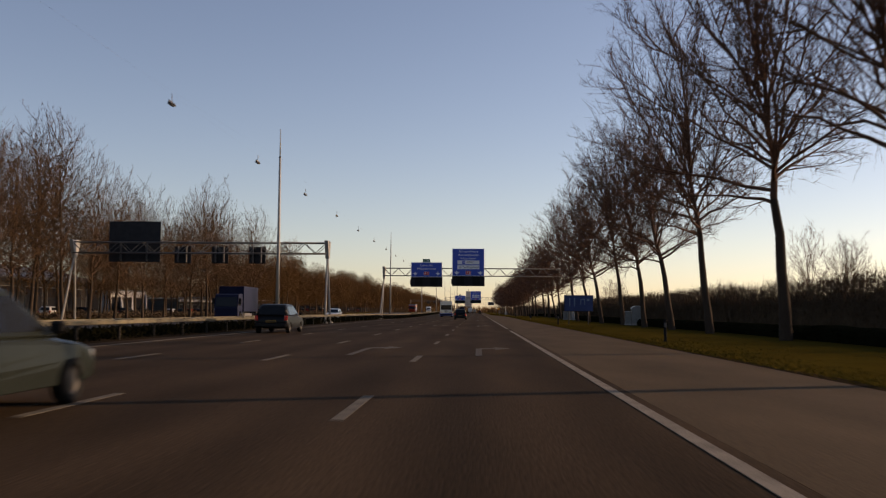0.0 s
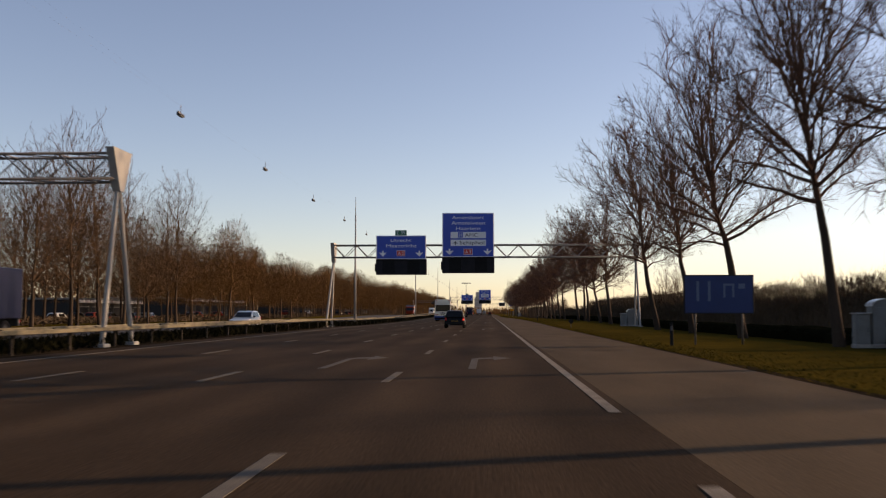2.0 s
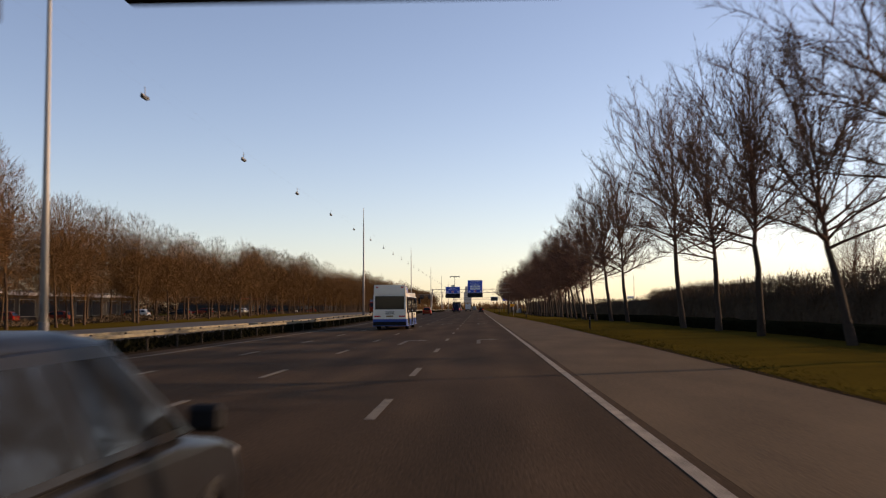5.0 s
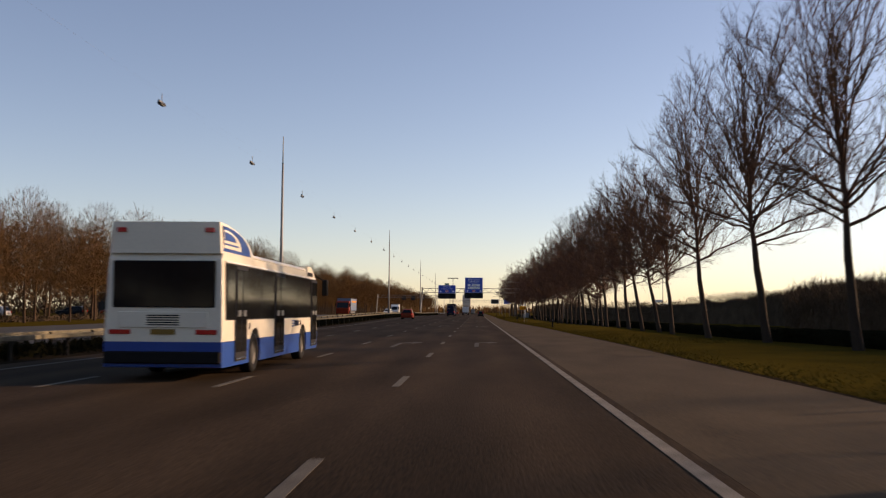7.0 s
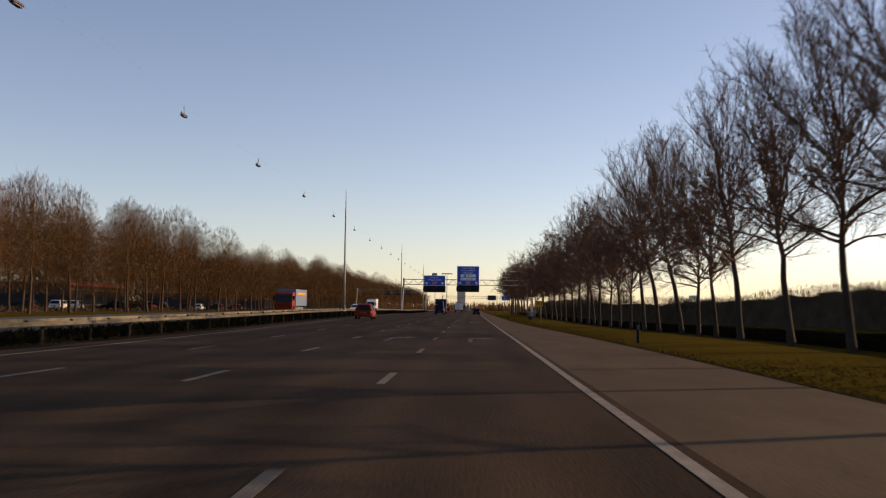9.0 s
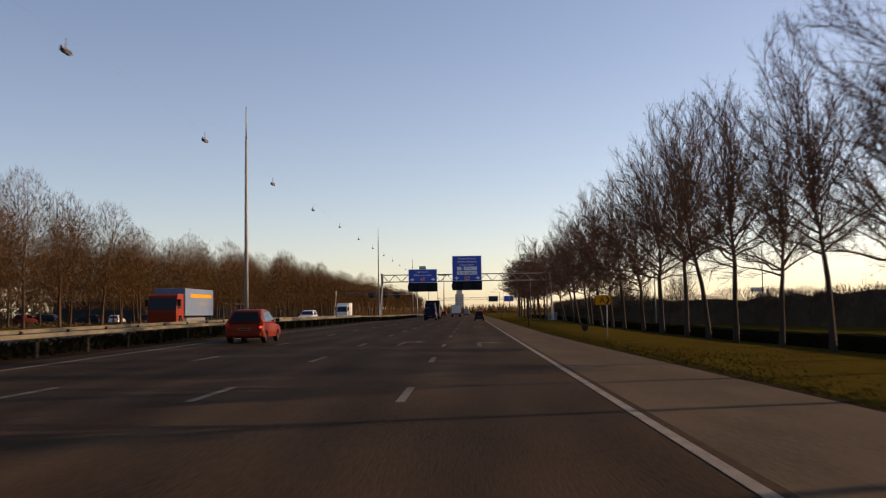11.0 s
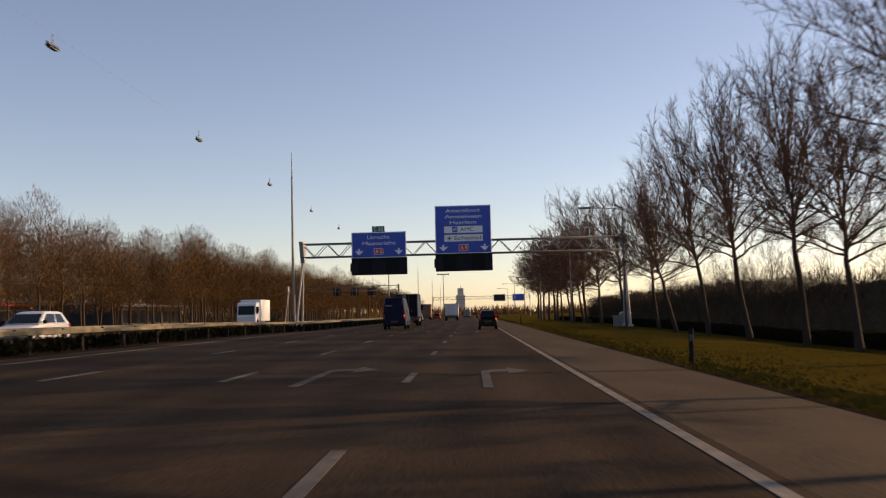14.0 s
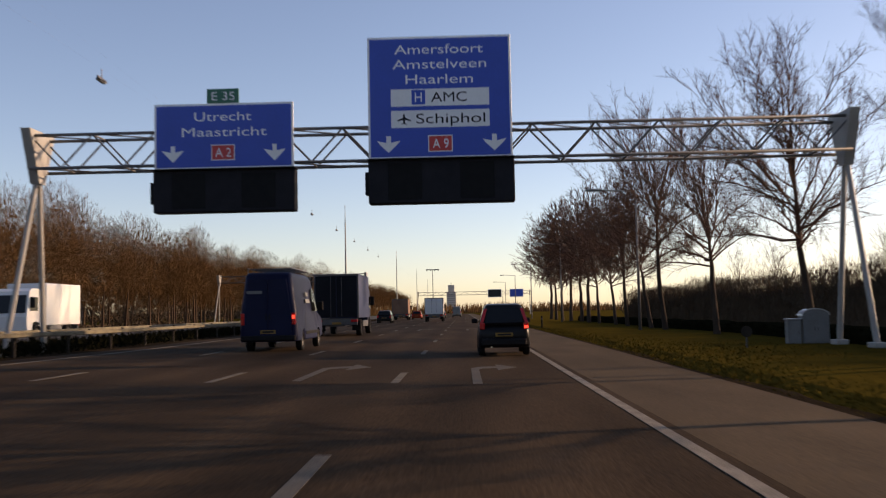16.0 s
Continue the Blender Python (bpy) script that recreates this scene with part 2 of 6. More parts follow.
# ---- mesh tools ----
class Geo:
    """Vertices and faces of one mesh."""

    def __init__(self):
        self.v, self.f = [], []

    def add(self, verts, faces):
        n = len(self.v)
        self.v.extend(verts)
        self.f.extend([tuple(i + n for i in q) for q in faces])
        return self

    def box(self, x0, x1, y0, y1, z0, z1, b=0.0):
        """A box, with chamfered edges where b is given."""
        if not b:
            v = [(x, y, z) for x in (x0, x1) for y in (y0, y1) for z in (z0, z1)]
            return self.add(v, [(0, 1, 3, 2), (4, 6, 7, 5), (0, 4, 5, 1), (2, 3, 7, 6), (0, 2, 6, 4), (1, 5, 7, 3)])
        bm = bmesh.new()
        for x, sx in ((x0, 1), (x1, -1)):
            for y, sy in ((y0, 1), (y1, -1)):
                for z, sz in ((z0, 1), (z1, -1)):
                    for k in range(3):
                        bm.verts.new((x + (k != 0) * sx * b, y + (k != 1) * sy * b, z + (k != 2) * sz * b))
        bmesh.ops.convex_hull(bm, input=bm.verts)
        bmesh.ops.dissolve_limit(bm, angle_limit=0.01, verts=bm.verts, edges=bm.edges)
        bm.verts.index_update()
        self.add([tuple(p.co) for p in bm.verts], [tuple(p.index for p in q.verts) for q in bm.faces])
        bm.free()
        return self

    def tube(self, a, b, r0, r1=None, n=8, caps=True):
        a, b = Vector(a), Vector(b)
        r1 = r0 if r1 is None else r1
        d = (b - a).normalized()
        u = d.orthogonal().normalized()
        w = d.cross(u)
        ring = [(math.cos(2 * math.pi * k / n), math.sin(2 * math.pi * k / n)) for k in range(n)]
        v = [tuple(a + (u * c + w * s) * r0) for c, s in ring] + [tuple(b + (u * c + w * s) * r1) for c, s in ring]
        f = [(k, (k + 1) % n, n + (k + 1) % n, n + k) for k in range(n)]
        if caps:
            f += [tuple(range(n - 1, -1, -1)), tuple(range(n, 2 * n))]
        return self.add(v, f)

    def spike(self, a, b, r, n=3):
        """A thin cone from a to its tip b."""
        ax, ay, az = a
        dx, dy, dz = b[0] - ax, b[1] - ay, b[2] - az
        l = math.sqrt(dx * dx + dy * dy + dz * dz) or 1
        if abs(dz) < 0.9 * l:
            ux, uy, uz = -dy, dx, 0.0
        else:
            ux, uy, uz = 0.0, -dz, dy
        k = r / (math.sqrt(ux * ux + uy * uy + uz * uz) or 1)
        ux, uy, uz = ux * k, uy * k, uz * k
        wx, wy, wz = (dy * uz - dz * uy) / l, (dz * ux - dx * uz) / l, (dx * uy - dy * ux) / l
        v = []
        for j in range(n):
            c, s = math.cos(6.2832 * j / n), math.sin(6.2832 * j / n)
            v.append((ax + ux * c + wx * s, ay + uy * c + wy * s, az + uz * c + wz * s))
        return self.add(v + [tuple(b)], [(j, (j + 1) % n, n) for j in range(n)])

    def sliver(self, a, b, r, rnd):
        """A fine sprig: one narrow triangle from a to its tip b."""
        s = Vector((rnd.gauss(0, 1), rnd.gauss(0, 1), rnd.gauss(0, 0.6))).normalized() * r
        n = len(self.v)
        self.v.extend([(a[0] - s.x, a[1] - s.y, a[2] - s.z), (a[0] + s.x, a[1] + s.y, a[2] + s.z), tuple(b)])
        self.f.append((n, n + 1, n + 2))

    def path(self, pts, radii, n=5):
        """A tapered tube along points."""
        v, f = [], []
        for i, p in enumerate(pts):
            d = (Vector(pts[min(i + 1, len(pts) - 1)]) - Vector(pts[max(i - 1, 0)])).normalized()
            u = d.orthogonal().normalized() if i == 0 else (u - d * u.dot(d)).normalized()
            w = d.cross(u)
            for k in range(n):
                c, s = math.cos(6.2832 * k / n), math.sin(6.2832 * k / n)
                v.append(tuple(Vector(p) + (u * c + w * s) * radii[i]))
        for i in range(len(pts) - 1):
            for k in range(n):
                f.append((i * n + k, i * n + (k + 1) % n, (i + 1) * n + (k + 1) % n, (i + 1) * n + k))
        return self.add(v, f)

    def slab_yz(self, outline, x0, x1):
        """A closed outline in y, z pushed through from x0 to x1."""
        n = len(outline)
        v = [(x0, y, z) for y, z in outline] + [(x1, y, z) for y, z in outline]
        return self.add(v, [tuple(range(n - 1, -1, -1)), tuple(range(n, 2 * n))] + [(k, (k + 1) % n, n + (k + 1) % n, n + k) for k in range(n)])

    def slab_xz(self, outline, y0, y1):
        n = len(outline)
        v = [(x, y0, z) for x, z in outline] + [(x, y1, z) for x, z in outline]
        return self.add(v, [tuple(range(n)), tuple(range(2 * n - 1, n - 1, -1))] + [(k, n + k, n + (k + 1) % n, (k + 1) % n) for k in range(n)])

    def slab_xy(self, outline, z0, z1):
        n = len(outline)
        v = [(x, y, z0) for x, y in outline] + [(x, y, z1) for x, y in outline]
        return self.add(v, [tuple(range(n - 1, -1, -1)), tuple(range(n, 2 * n))] + [(k, (k + 1) % n, n + (k + 1) % n, n + k) for k in range(n)])

    def mesh(self, name, mat, smooth=False):
        me = bpy.data.meshes.new(name)
        me.from_pydata(self.v, [], self.f)
        me.materials.append(mat)
        if smooth == "small":
            # only the rounded edges, not the many-cornered flanks
            me.polygons.foreach_set("use_smooth", [len(q) == 4 for q in self.f])
        elif smooth:
            me.polygons.foreach_set("use_smooth", [True] * len(me.polygons))
        me.update()
        return me


def part(name, geo, mat, parent=None, label="", smooth=False, at=None):
    """One mesh object, under a thing or a part where a parent is given."""
    me = geo.mesh(name, mat, smooth) if isinstance(geo, Geo) else geo
    ob = new(name, me)
    if parent:
        ob.parent = parent
    if at is not None:
        ob.matrix_basis = at
    if label:
        ob["label"] = label
    return ob


def thing(name, m, label, category, group=""):
    """An empty at the base of a thing."""
    ob = new(name)
    ob.matrix_basis = m
    ob.empty_display_size = 0.3
    return tagged(ob, label, category, group)


def lettering(text, x0, x1, zc, h, y, mat, parent):
    """Words that fill the width x0 to x1 with letters h high, facing -y."""
    cu = bpy.data.curves.new("words", "FONT")
    cu.body = text
    tmp = new("words", cu)
    bpy.context.view_layer.update()
    me = bpy.data.meshes.new_from_object(tmp.evaluated_get(bpy.context.evaluated_depsgraph_get()))
    bpy.data.objects.remove(tmp)
    xs, zs = [p.co.x for p in me.vertices], [p.co.y for p in me.vertices]
    cap, lo, wide = max(zs), min(xs), max(xs) - min(xs)
    spots = [((p.co.x - lo) / wide * (x1 - x0) + x0, y, zc - h / 2 + p.co.y / cap * h) for p in me.vertices]
    faces = [tuple(q.vertices) for q in me.polygons]
    # join the pieces that stand over one another into letters
    root = list(range(len(spots)))

    def find(a):
        while root[a] != a:
            a = root[a]
        return a

    for q in faces:
        for b in q[1:]:
            root[find(b)] = find(q[0])
    spans = {}
    for a in range(len(spots)):
        r = find(a)
        c, d = spans.get(r, (9e9, -9e9))
        spans[r] = (min(c, spots[a][0]), max(d, spots[a][0]))
    letters = []
    for r, (c, d) in sorted(spans.items(), key=lambda e: e[1]):
        if letters and (c + d) / 2 < letters[-1][1]:
            letters[-1][2].add(r)
            letters[-1][1] = max(letters[-1][1], d)
        else:
            letters.append([c, d, {r}])
    for _, _, roots in letters:
        glyph, index = Geo(), {}
        for q in faces:
            if find(q[0]) in roots:
                for a in q:
                    if a not in index:
                        index[a] = len(glyph.v)
                        glyph.v.append(spots[a])
                glyph.f.append(tuple(index[a] for a in q))
        part("letter", glyph, mat, parent)


# ---- ground and roads ----
Y0, Y1 = -120.0, 900.0
def soft(a, b, y):
    """0 before a, 1 after b, with a smooth rise between."""
    t = min(max((y - a) / (b - a), 0), 1)
    return t * t * (3 - 2 * t)


def bank(y):
    """The crossfall of the carriageway: first slightly to the median, then to the shoulder."""
    return 0.010 * (soft(215, 245, y) - soft(130, 165, y)) + 0.026 * soft(250, 345, y) - 0.013 * soft(400, 435, y)


def lift(x, y):
    """How far the banked road and all beyond it stand above the level."""
    return bank(y) * min(max(-x, -20.0), 17.0)


g = Geo()
xs = [-2500, -200, -60, -36.5, -17.0, -13.0, 2.0, 3.9, 4.6, 6.2, 9, 14, 22, 60, 200, 2500]
ys = [-600, -120] + [10.0 * k for k in range(-10, 91)] + [1500, 4000]
for j, y in enumerate(ys):
    for x in xs:
        bumpy = 0.0
        if 6.5 < x < 30 and -120 < y < 950:
            bumpy = 0.10 * noise.noise((x * 0.2, y * 0.05, 3)) + (0.05 if x > 8 else 0)
        g.v.append((x, y, -0.03 + bumpy + lift(x, y) - (0.4 if -20 < x < 5 else 0)))
n = len(xs)
g.f = [(j * n + i, j * n + i + 1, (j + 1) * n + i + 1, (j + 1) * n + i) for j in range(len(ys) - 1) for i in range(n - 1)]
tagged(part("ground", g, M["grass"]), "winter grass verges and fields beside the motorway", "ground", kind="structure")

RIGHT_LINE, LANE = 1.9, 3.5
LINES = [RIGHT_LINE - 0.05 - LANE * k for k in (1, 2, 3)]
LEFT_LINE = RIGHT_LINE - 4 * LANE - 0.1


def shoulder_edge(y):
    """Where the hard shoulder ends: it narrows before the second gantry."""
    return 6.15 - 1.45 * soft(240, 350, y)


def strip(name, x0, x1, z, mat, label, category, y0=Y0, y1=Y1, drop=0.06):
    g = Geo()
    steps = 255
    for k in range(steps + 1):
        y = y0 + (y1 - y0) * k / steps
        xe = x1(y) if callable(x1) else x1
        for x, zz in ((x0, z - drop), (x0, z), ((x0 + xe) / 2, z + 0.004), (xe, z), (xe, z - drop)):
            g.v.append((x, y, zz + lift(x, y)))
    g.f = [(k * 5 + i, k * 5 + i + 1, k * 5 + i + 6, k * 5 + i + 5) for k in range(steps) for i in range(4)]
    return tagged(part(name, g, mat), label, category, kind="structure")


road = strip("road", -13.4, 2.12, 0.0, M["asphalt"], "dark asphalt motorway carriageway with four lanes", "road")
strip("hard_shoulder", 2.124, shoulder_edge, 0.0, M["shoulder"], "lighter worn asphalt hard shoulder beside the edge line", "road")
# the median strip is soil-dark to paint in the shade below the rails
strip("median_ground", -17.196, -13.404, -0.012, M["soil"], "dark strip under the median guard rails, coloured for the shade there", "ground")
strip("opposite_road", -36.0, -17.2, 0.0, M["far_asphalt"], "grey asphalt opposite carriageway beyond the median", "road")
g = Geo()
for k in range(601):
    y = -60 + k
    e = shoulder_edge(y) - 6.35
    b = lift(6.4 + e, y)
    g.v.extend([(6.354 + e, y, b - 0.014), (6.62 + e + 0.22 * noise.noise((y * 0.31, 2.5, 0)) + 0.12 * noise.noise((y * 1.3, 7.5, 0)), y, b), (6.80 + e + 0.30 * noise.noise((y * 0.31, 2.5, 0)) + 0.15 * noise.noise((y * 1.3, 7.5, 0)), y, b - 0.10)])
g.f = [(k * 3 + i, k * 3 + i + 1, k * 3 + i + 4, k * 3 + i + 3) for k in range(600) for i in range(2)]
tagged(part("soil_edge", g, M["soil"]), "bare dark soil edge along the shoulder", "ground", kind="structure")

# road markings
def long_line(x, y0, y1):
    """A painted line 16 cm wide and 5 mm thick that follows the banked road."""
    g = Geo()
    steps = max(1, int((y1 - y0) / 4))
    for k in range(steps + 1):
        y = y0 + (y1 - y0) * k / steps
        for a, z in ((-0.08, 0.002), (-0.08, 0.008), (0.08, 0.008), (0.08, 0.002)):
            g.v.append((x + a, y, z + lift(x + a, y)))
    g.f = [(k * 4 + i, k * 4 + i + 1, k * 4 + i + 5, k * 4 + i + 4) for k in range(steps) for i in range(3)]
    return g


for a, b in ((Y0, 57.0), (62.3, Y1)):
    part("edge_line", long_line(RIGHT_LINE, a, b), M["paint"], road, "long white edge line")
part("edge_line", long_line(LEFT_LINE, Y0, Y1), M["dash_paint"], road)
dash = Geo().box(-0.075, 0.075, -1.5, 1.5, 0, 0.005).mesh("lane_dash", M["dash_paint"])
DASHES = [9.0 + 12 * k for k in range(-8, 12)] + [149.6 + 12 * k for k in range(0, 15)] + [332.4 + 12 * k for k in range(0, 38)]
for x in LINES:
    for y in DASHES:
        part("lane_dash", dash, M["dash_paint"], road, at=pose(x, y, 0.004 + lift(x, y), 0, math.degrees(bank(y))))
# bent lane arrows, pointing to the slip road
arrow = Geo()
arrow.slab_xy([(-0.11, -3.4), (0.07, -3.4), (0.07, 1.0), (0.14, 1.25), (0.5, 1.5), (0.5, 0.75), (0.98, 1.85), (0.5, 2.95), (0.5, 2.2), (0.08, 1.95), (-0.11, 1.4)], 0, 0.005)
arrow = arrow.mesh("lane_arrow", M["worn_paint"])
for k in range(-1, 12):
    for x in (-0.08, -3.55):
        y = 75.1 + 49 * k - (2 if 1 < k < 5 else 0)
        part("lane_arrow", arrow, M["worn_paint"], road, at=pose(x, y, 0.004 + lift(x, y), 0, math.degrees(bank(y))))


# ---- gantries and signs ----
def truss(g, x0, x1, y0, y1, z0, z1, bays):
    """Four chords with zigzag webs on all sides."""
    for y in (y0, y1):
        for z in (z0, z1):
            g.tube((x0, y, z), (x1, y, z), 0.054, n=8)
    w = (x1 - x0) / bays
    for k in range(bays):
        a, b, m = x0 + k * w, x0 + (k + 1) * w, x0 + (k + 0.5) * w
        for y in (y0, y1):
            g.tube((a, y, z1), (m, y, z0), 0.034, n=6, caps=False)
            g.tube((m, y, z0), (b, y, z1), 0.034, n=6, caps=False)
        g.tube((a, y0, z1), (a, y1, z1), 0.03, n=6, caps=False)
        g.tube((m, y0, z0), (m, y1, z0), 0.03, n=6, caps=False)
        g.tube((a, y0, z1), (b, y1, z1), 0.024, n=5, caps=False)
        g.tube((a, y0, z0), (b, y1, z0), 0.024, n=5, caps=False)
    return g


def gantry(y, x0, x1, z0=6.32, z1=7.42, bays=13, label="", deep=1.15):
    gr = thing("sign_gantry", pose((x0 + x1) / 2, y + deep / 2, 0), label, "gantry", "sign gantries over the road")
    half = (x1 - x0) / 2
    part("beam", truss(Geo(), -half, half, -deep / 2, deep / 2, z0, z1, bays), M["steel"], gr, "lattice beam of galvanised tubes", smooth=True)
    for s in (-1, 1):
        head = Geo().slab_yz([(-0.95, z1 + 0.2), (0.95, z1 + 0.2), (0.22, z0 - 0.45), (-0.22, z0 - 0.45)], s * half - 0.16, s * half + 0.16)
        part("end_plate", head, M["grey_paint"], gr, "tapered pale steel head plate")
        for d in (-1, 1):
            foot = s * half + (0.1 if s > 0 else -0.42)
            leg = Geo().tube((s * half, d * 0.12, z0 - 0.4), (foot, d * 1.5, 0.0), 0.085, 0.10, n=10)
            leg.box(foot - 0.2, foot + 0.2, d * 1.5 - 0.3, d * 1.5 + 0.3, -0.05, 0.12, 0.02)
            part("leg", leg, M["grey_paint"], gr, smooth=False)
    return gr


def down_arrow(x, z, w, h, y, parent):
    o = [(-0.10, 0.5), (0.10, 0.5), (0.10, 0.1), (0.5, 0.22), (0.36, -0.02), (0.0, -0.5), (-0.36, -0.02), (-0.5, 0.22), (-0.10, 0.1)]
    part("arrow", Geo().slab_xz([(x + a * w, z + b * h) for a, b in o], y - 0.004, y), M["sign_white"], parent)


def sign_panel(x0, x1, z0, z1, y, border=0.07, matrix_bottom=None, green=False, label=""):
    """Blue overhead sign with white rim, dark matrix unit below, on brackets."""
    sg = thing("direction_sign", pose(x0, y, z0), label, "road sign", "overhead direction signs")
    w, h = x1 - x0, z1 - z0
    part("panel", Geo().box(0, w, 0.0, 0.09, 0, h, 0.012), M["sign_white"], sg, "white rim of the sign panel")
    part("face", Geo().box(border, w - border, -0.006, 0.02, border, h - border, 0.004), M["sign_blue"], sg, "blue retroreflective face")
    for k in (0.2, 0.8):
        part("bracket", Geo().box(w * k - 0.05, w * k + 0.05, 0.09, 0.36, 0.05, h - 0.1, 0.01), M["dark_steel"], sg)
    if matrix_bottom is not None:
        d = z0 - matrix_bottom
        part("matrix_unit", Geo().box(-0.02, w + 0.04, -0.05, 0.5, -d, -0.02, 0.03), M["black"], sg, "black lane-signal matrix unit, switched off")
        part("matrix_hood", Geo().box(-0.04, w + 0.06, -0.22, 0.5, -0.018, 0.0), M["black"], sg)
        for k in range(2):
            part("matrix_window", Geo().box(w * (0.25 + 0.5 * k) - 0.55, w * (0.25 + 0.5 * k) + 0.55, -0.06, -0.045, -d + 0.12, -0.14, 0.01), M["plastic"], sg)
        part("side_box", Geo().box(-0.13, -0.022, 0.0, 0.35, -d + 0.3, -0.4, 0.01), M["plastic"], sg)
    return sg, w, h


def shield(x, z, w, h, text, y, parent):
    part("route_shield", Geo().box(x - w / 2, x + w / 2, y - 0.004, y, z - h / 2, z + h / 2, 0.001), M["sign_white"], parent, "white rim")
    part("route_shield", Geo().box(x - w / 2 + 0.03, x + w / 2 - 0.03, y - 0.008, y - 0.0042, z - h / 2 + 0.03, z + h / 2 - 0.03, 0.001), M["sign_red"], parent, "red route plate")
    lettering(text, x - w * 0.32, x + w * 0.34, z, h * 0.56, y - 0.0095, M["sign_white"], parent)


def left_sign(x0, x1, y):
    sg, w, h = sign_panel(x0, x1, 6.10, 8.25, y, matrix_bottom=4.70, label="blue overhead sign for Utrecht and Maastricht with green route plate")
    f = -0.008
    lettering("Utrecht", w * 0.29, w * 0.70, h * 0.80, h * 0.135, f, M["sign_white"], sg)
    lettering("Maastricht", w * 0.20, w * 0.81, h * 0.565, h * 0.135, f, M["sign_white"], sg)
    shield(w * 0.495, h * 0.25, w * 0.17, h * 0.24, "A 2", f, sg)
    for k in (0.135, 0.865):
        down_arrow(w * k, h * 0.235, w * 0.155, h * 0.25, f, sg)
    part("route_plate", Geo().box(w * 0.38, w * 0.61, 0.0, 0.06, h + 0.01, h + 0.48, 0.008), M["sign_green"], sg, "green route plate")
    lettering("E 35", w * 0.415, w * 0.58, h + 0.24, 0.27, -0.003, M["sign_white"], sg)


def right_sign(x0, x1, y):
    sg, w, h = sign_panel(x0, x1, 6.28, 10.28, y, matrix_bottom=4.84, label="tall blue overhead sign for Amersfoort, Amstelveen and Haarlem")
    f = -0.008
    for text, a, b, z in (("Amersfoort", 0.19, 0.81, 0.895), ("Amstelveen", 0.175, 0.83, 0.772), ("Haarlem", 0.265, 0.735, 0.648)):
        lettering(text, w * a, w * b, h * z, h * 0.075, f, M["sign_white"], sg)
    for z in (0.50, 0.325):
        part("name_plate", Geo().box(w * 0.16, w * 0.845, f - 0.004, f, h * (z - 0.073), h * (z + 0.068), 0.001), M["sign_white"], sg, "white name plate")
    part("hospital_mark", Geo().box(w * 0.305, w * 0.40, f - 0.009, f - 0.005, h * 0.44, h * 0.56, 0.001), M["sign_blue"], sg, "blue hospital square")
    lettering("H", w * 0.328, w * 0.377, h * 0.50, h * 0.075, f - 0.0105, M["sign_white"], sg)
    lettering("AMC", w * 0.44, w * 0.69, h * 0.50, h * 0.08, f - 0.006, M["black"], sg)
    lettering("Schiphol", w * 0.335, w * 0.815, h * 0.325, h * 0.08, f - 0.006, M["black"], sg)
    o = [(0, 0.5), (0.07, 0.35), (0.08, 0.12), (0.5, -0.12), (0.5, -0.22), (0.08, -0.1), (0.06, -0.36), (0.18, -0.46), (0.18, -0.52), (0, -0.46),
         (-0.18, -0.52), (-0.18, -0.46), (-0.06, -0.36), (-0.08, -0.1), (-0.5, -0.22), (-0.5, -0.12), (-0.08, 0.12), (-0.07, 0.35)]
    part("aeroplane_mark", Geo().slab_xz([(w * 0.25 + a * w * 0.095, h * 0.325 + b * h * 0.09) for a, b in o], f - 0.008, f - 0.0045), M["black"], sg)
    shield(w * 0.50, h * 0.12, w * 0.17, h * 0.135, "A 9", f, sg)
    for k in (0.14, 0.875):
        down_arrow(w * k, h * 0.12, w * 0.165, h * 0.135, f, sg)


G1, G2 = 135.58, 427.53
gantry(G1 + 0.40, -13.85, 13.6, label="galvanised lattice sign gantry on A-shaped legs over the road")
left_sign(-9.83, -5.31, G1)
right_sign(-3.84, 0.81, G1)
gantry(G2 + 0.40, -14.5, 12.35, label="galvanised lattice sign gantry on A-shaped legs over the road")
left_sign(-10.255, -5.72, G2)
right_sign(-3.285, 1.36, G2)

# gantries over the opposite carriageway, signs seen from behind
for y, x0, x1 in ((86.0, -38.5, -14.3), (545.0, -38.5, -15.5)):
    gantry(y, x0, x1, z0=6.5, z1=7.5, bays=11, label="pale lattice sign gantry over the opposite carriageway")
    for a, b, z, h in ((-35.6, -30.6, 5.7, 3.9), (-29.2, -27.6, 5.6, 1.6), (-25.6, -24.0, 5.6, 1.6), (-22.0, -20.4, 5.6, 1.6))[0 if y < 100 else 1:]:
        sg = thing("overhead_sign", pose(a, y + 1.55, z), "dark back of an overhead sign on the opposite gantry", "road sign", "overhead signs seen from behind")
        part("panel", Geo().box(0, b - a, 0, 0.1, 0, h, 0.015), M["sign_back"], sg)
        for k in (0.25, 0.75):
            part("bracket", Geo().box((b - a) * k - 0.06, (b - a) * k + 0.06, -0.34, 0.0, 0.1, min(h, 1.9), 0.01), M["dark_steel"], sg)
# small far gantry ahead
gr = gantry(705.0, -15.0, 21.0, z0=6.6, z1=7.6, bays=12, label="far lattice sign gantry further down the motorway")
for a in (7.5, 14.5):
    sg = thing("direction_sign", pose(a, 704.8, 5.6), "small far overhead sign with dark face", "road sign", "overhead direction signs")
    part("panel", Geo().box(0, 4.4, 0, 0.12, 0, 2.6, 0.02), M["sign_white"], sg)
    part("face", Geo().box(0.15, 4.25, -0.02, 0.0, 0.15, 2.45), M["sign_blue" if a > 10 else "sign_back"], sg)


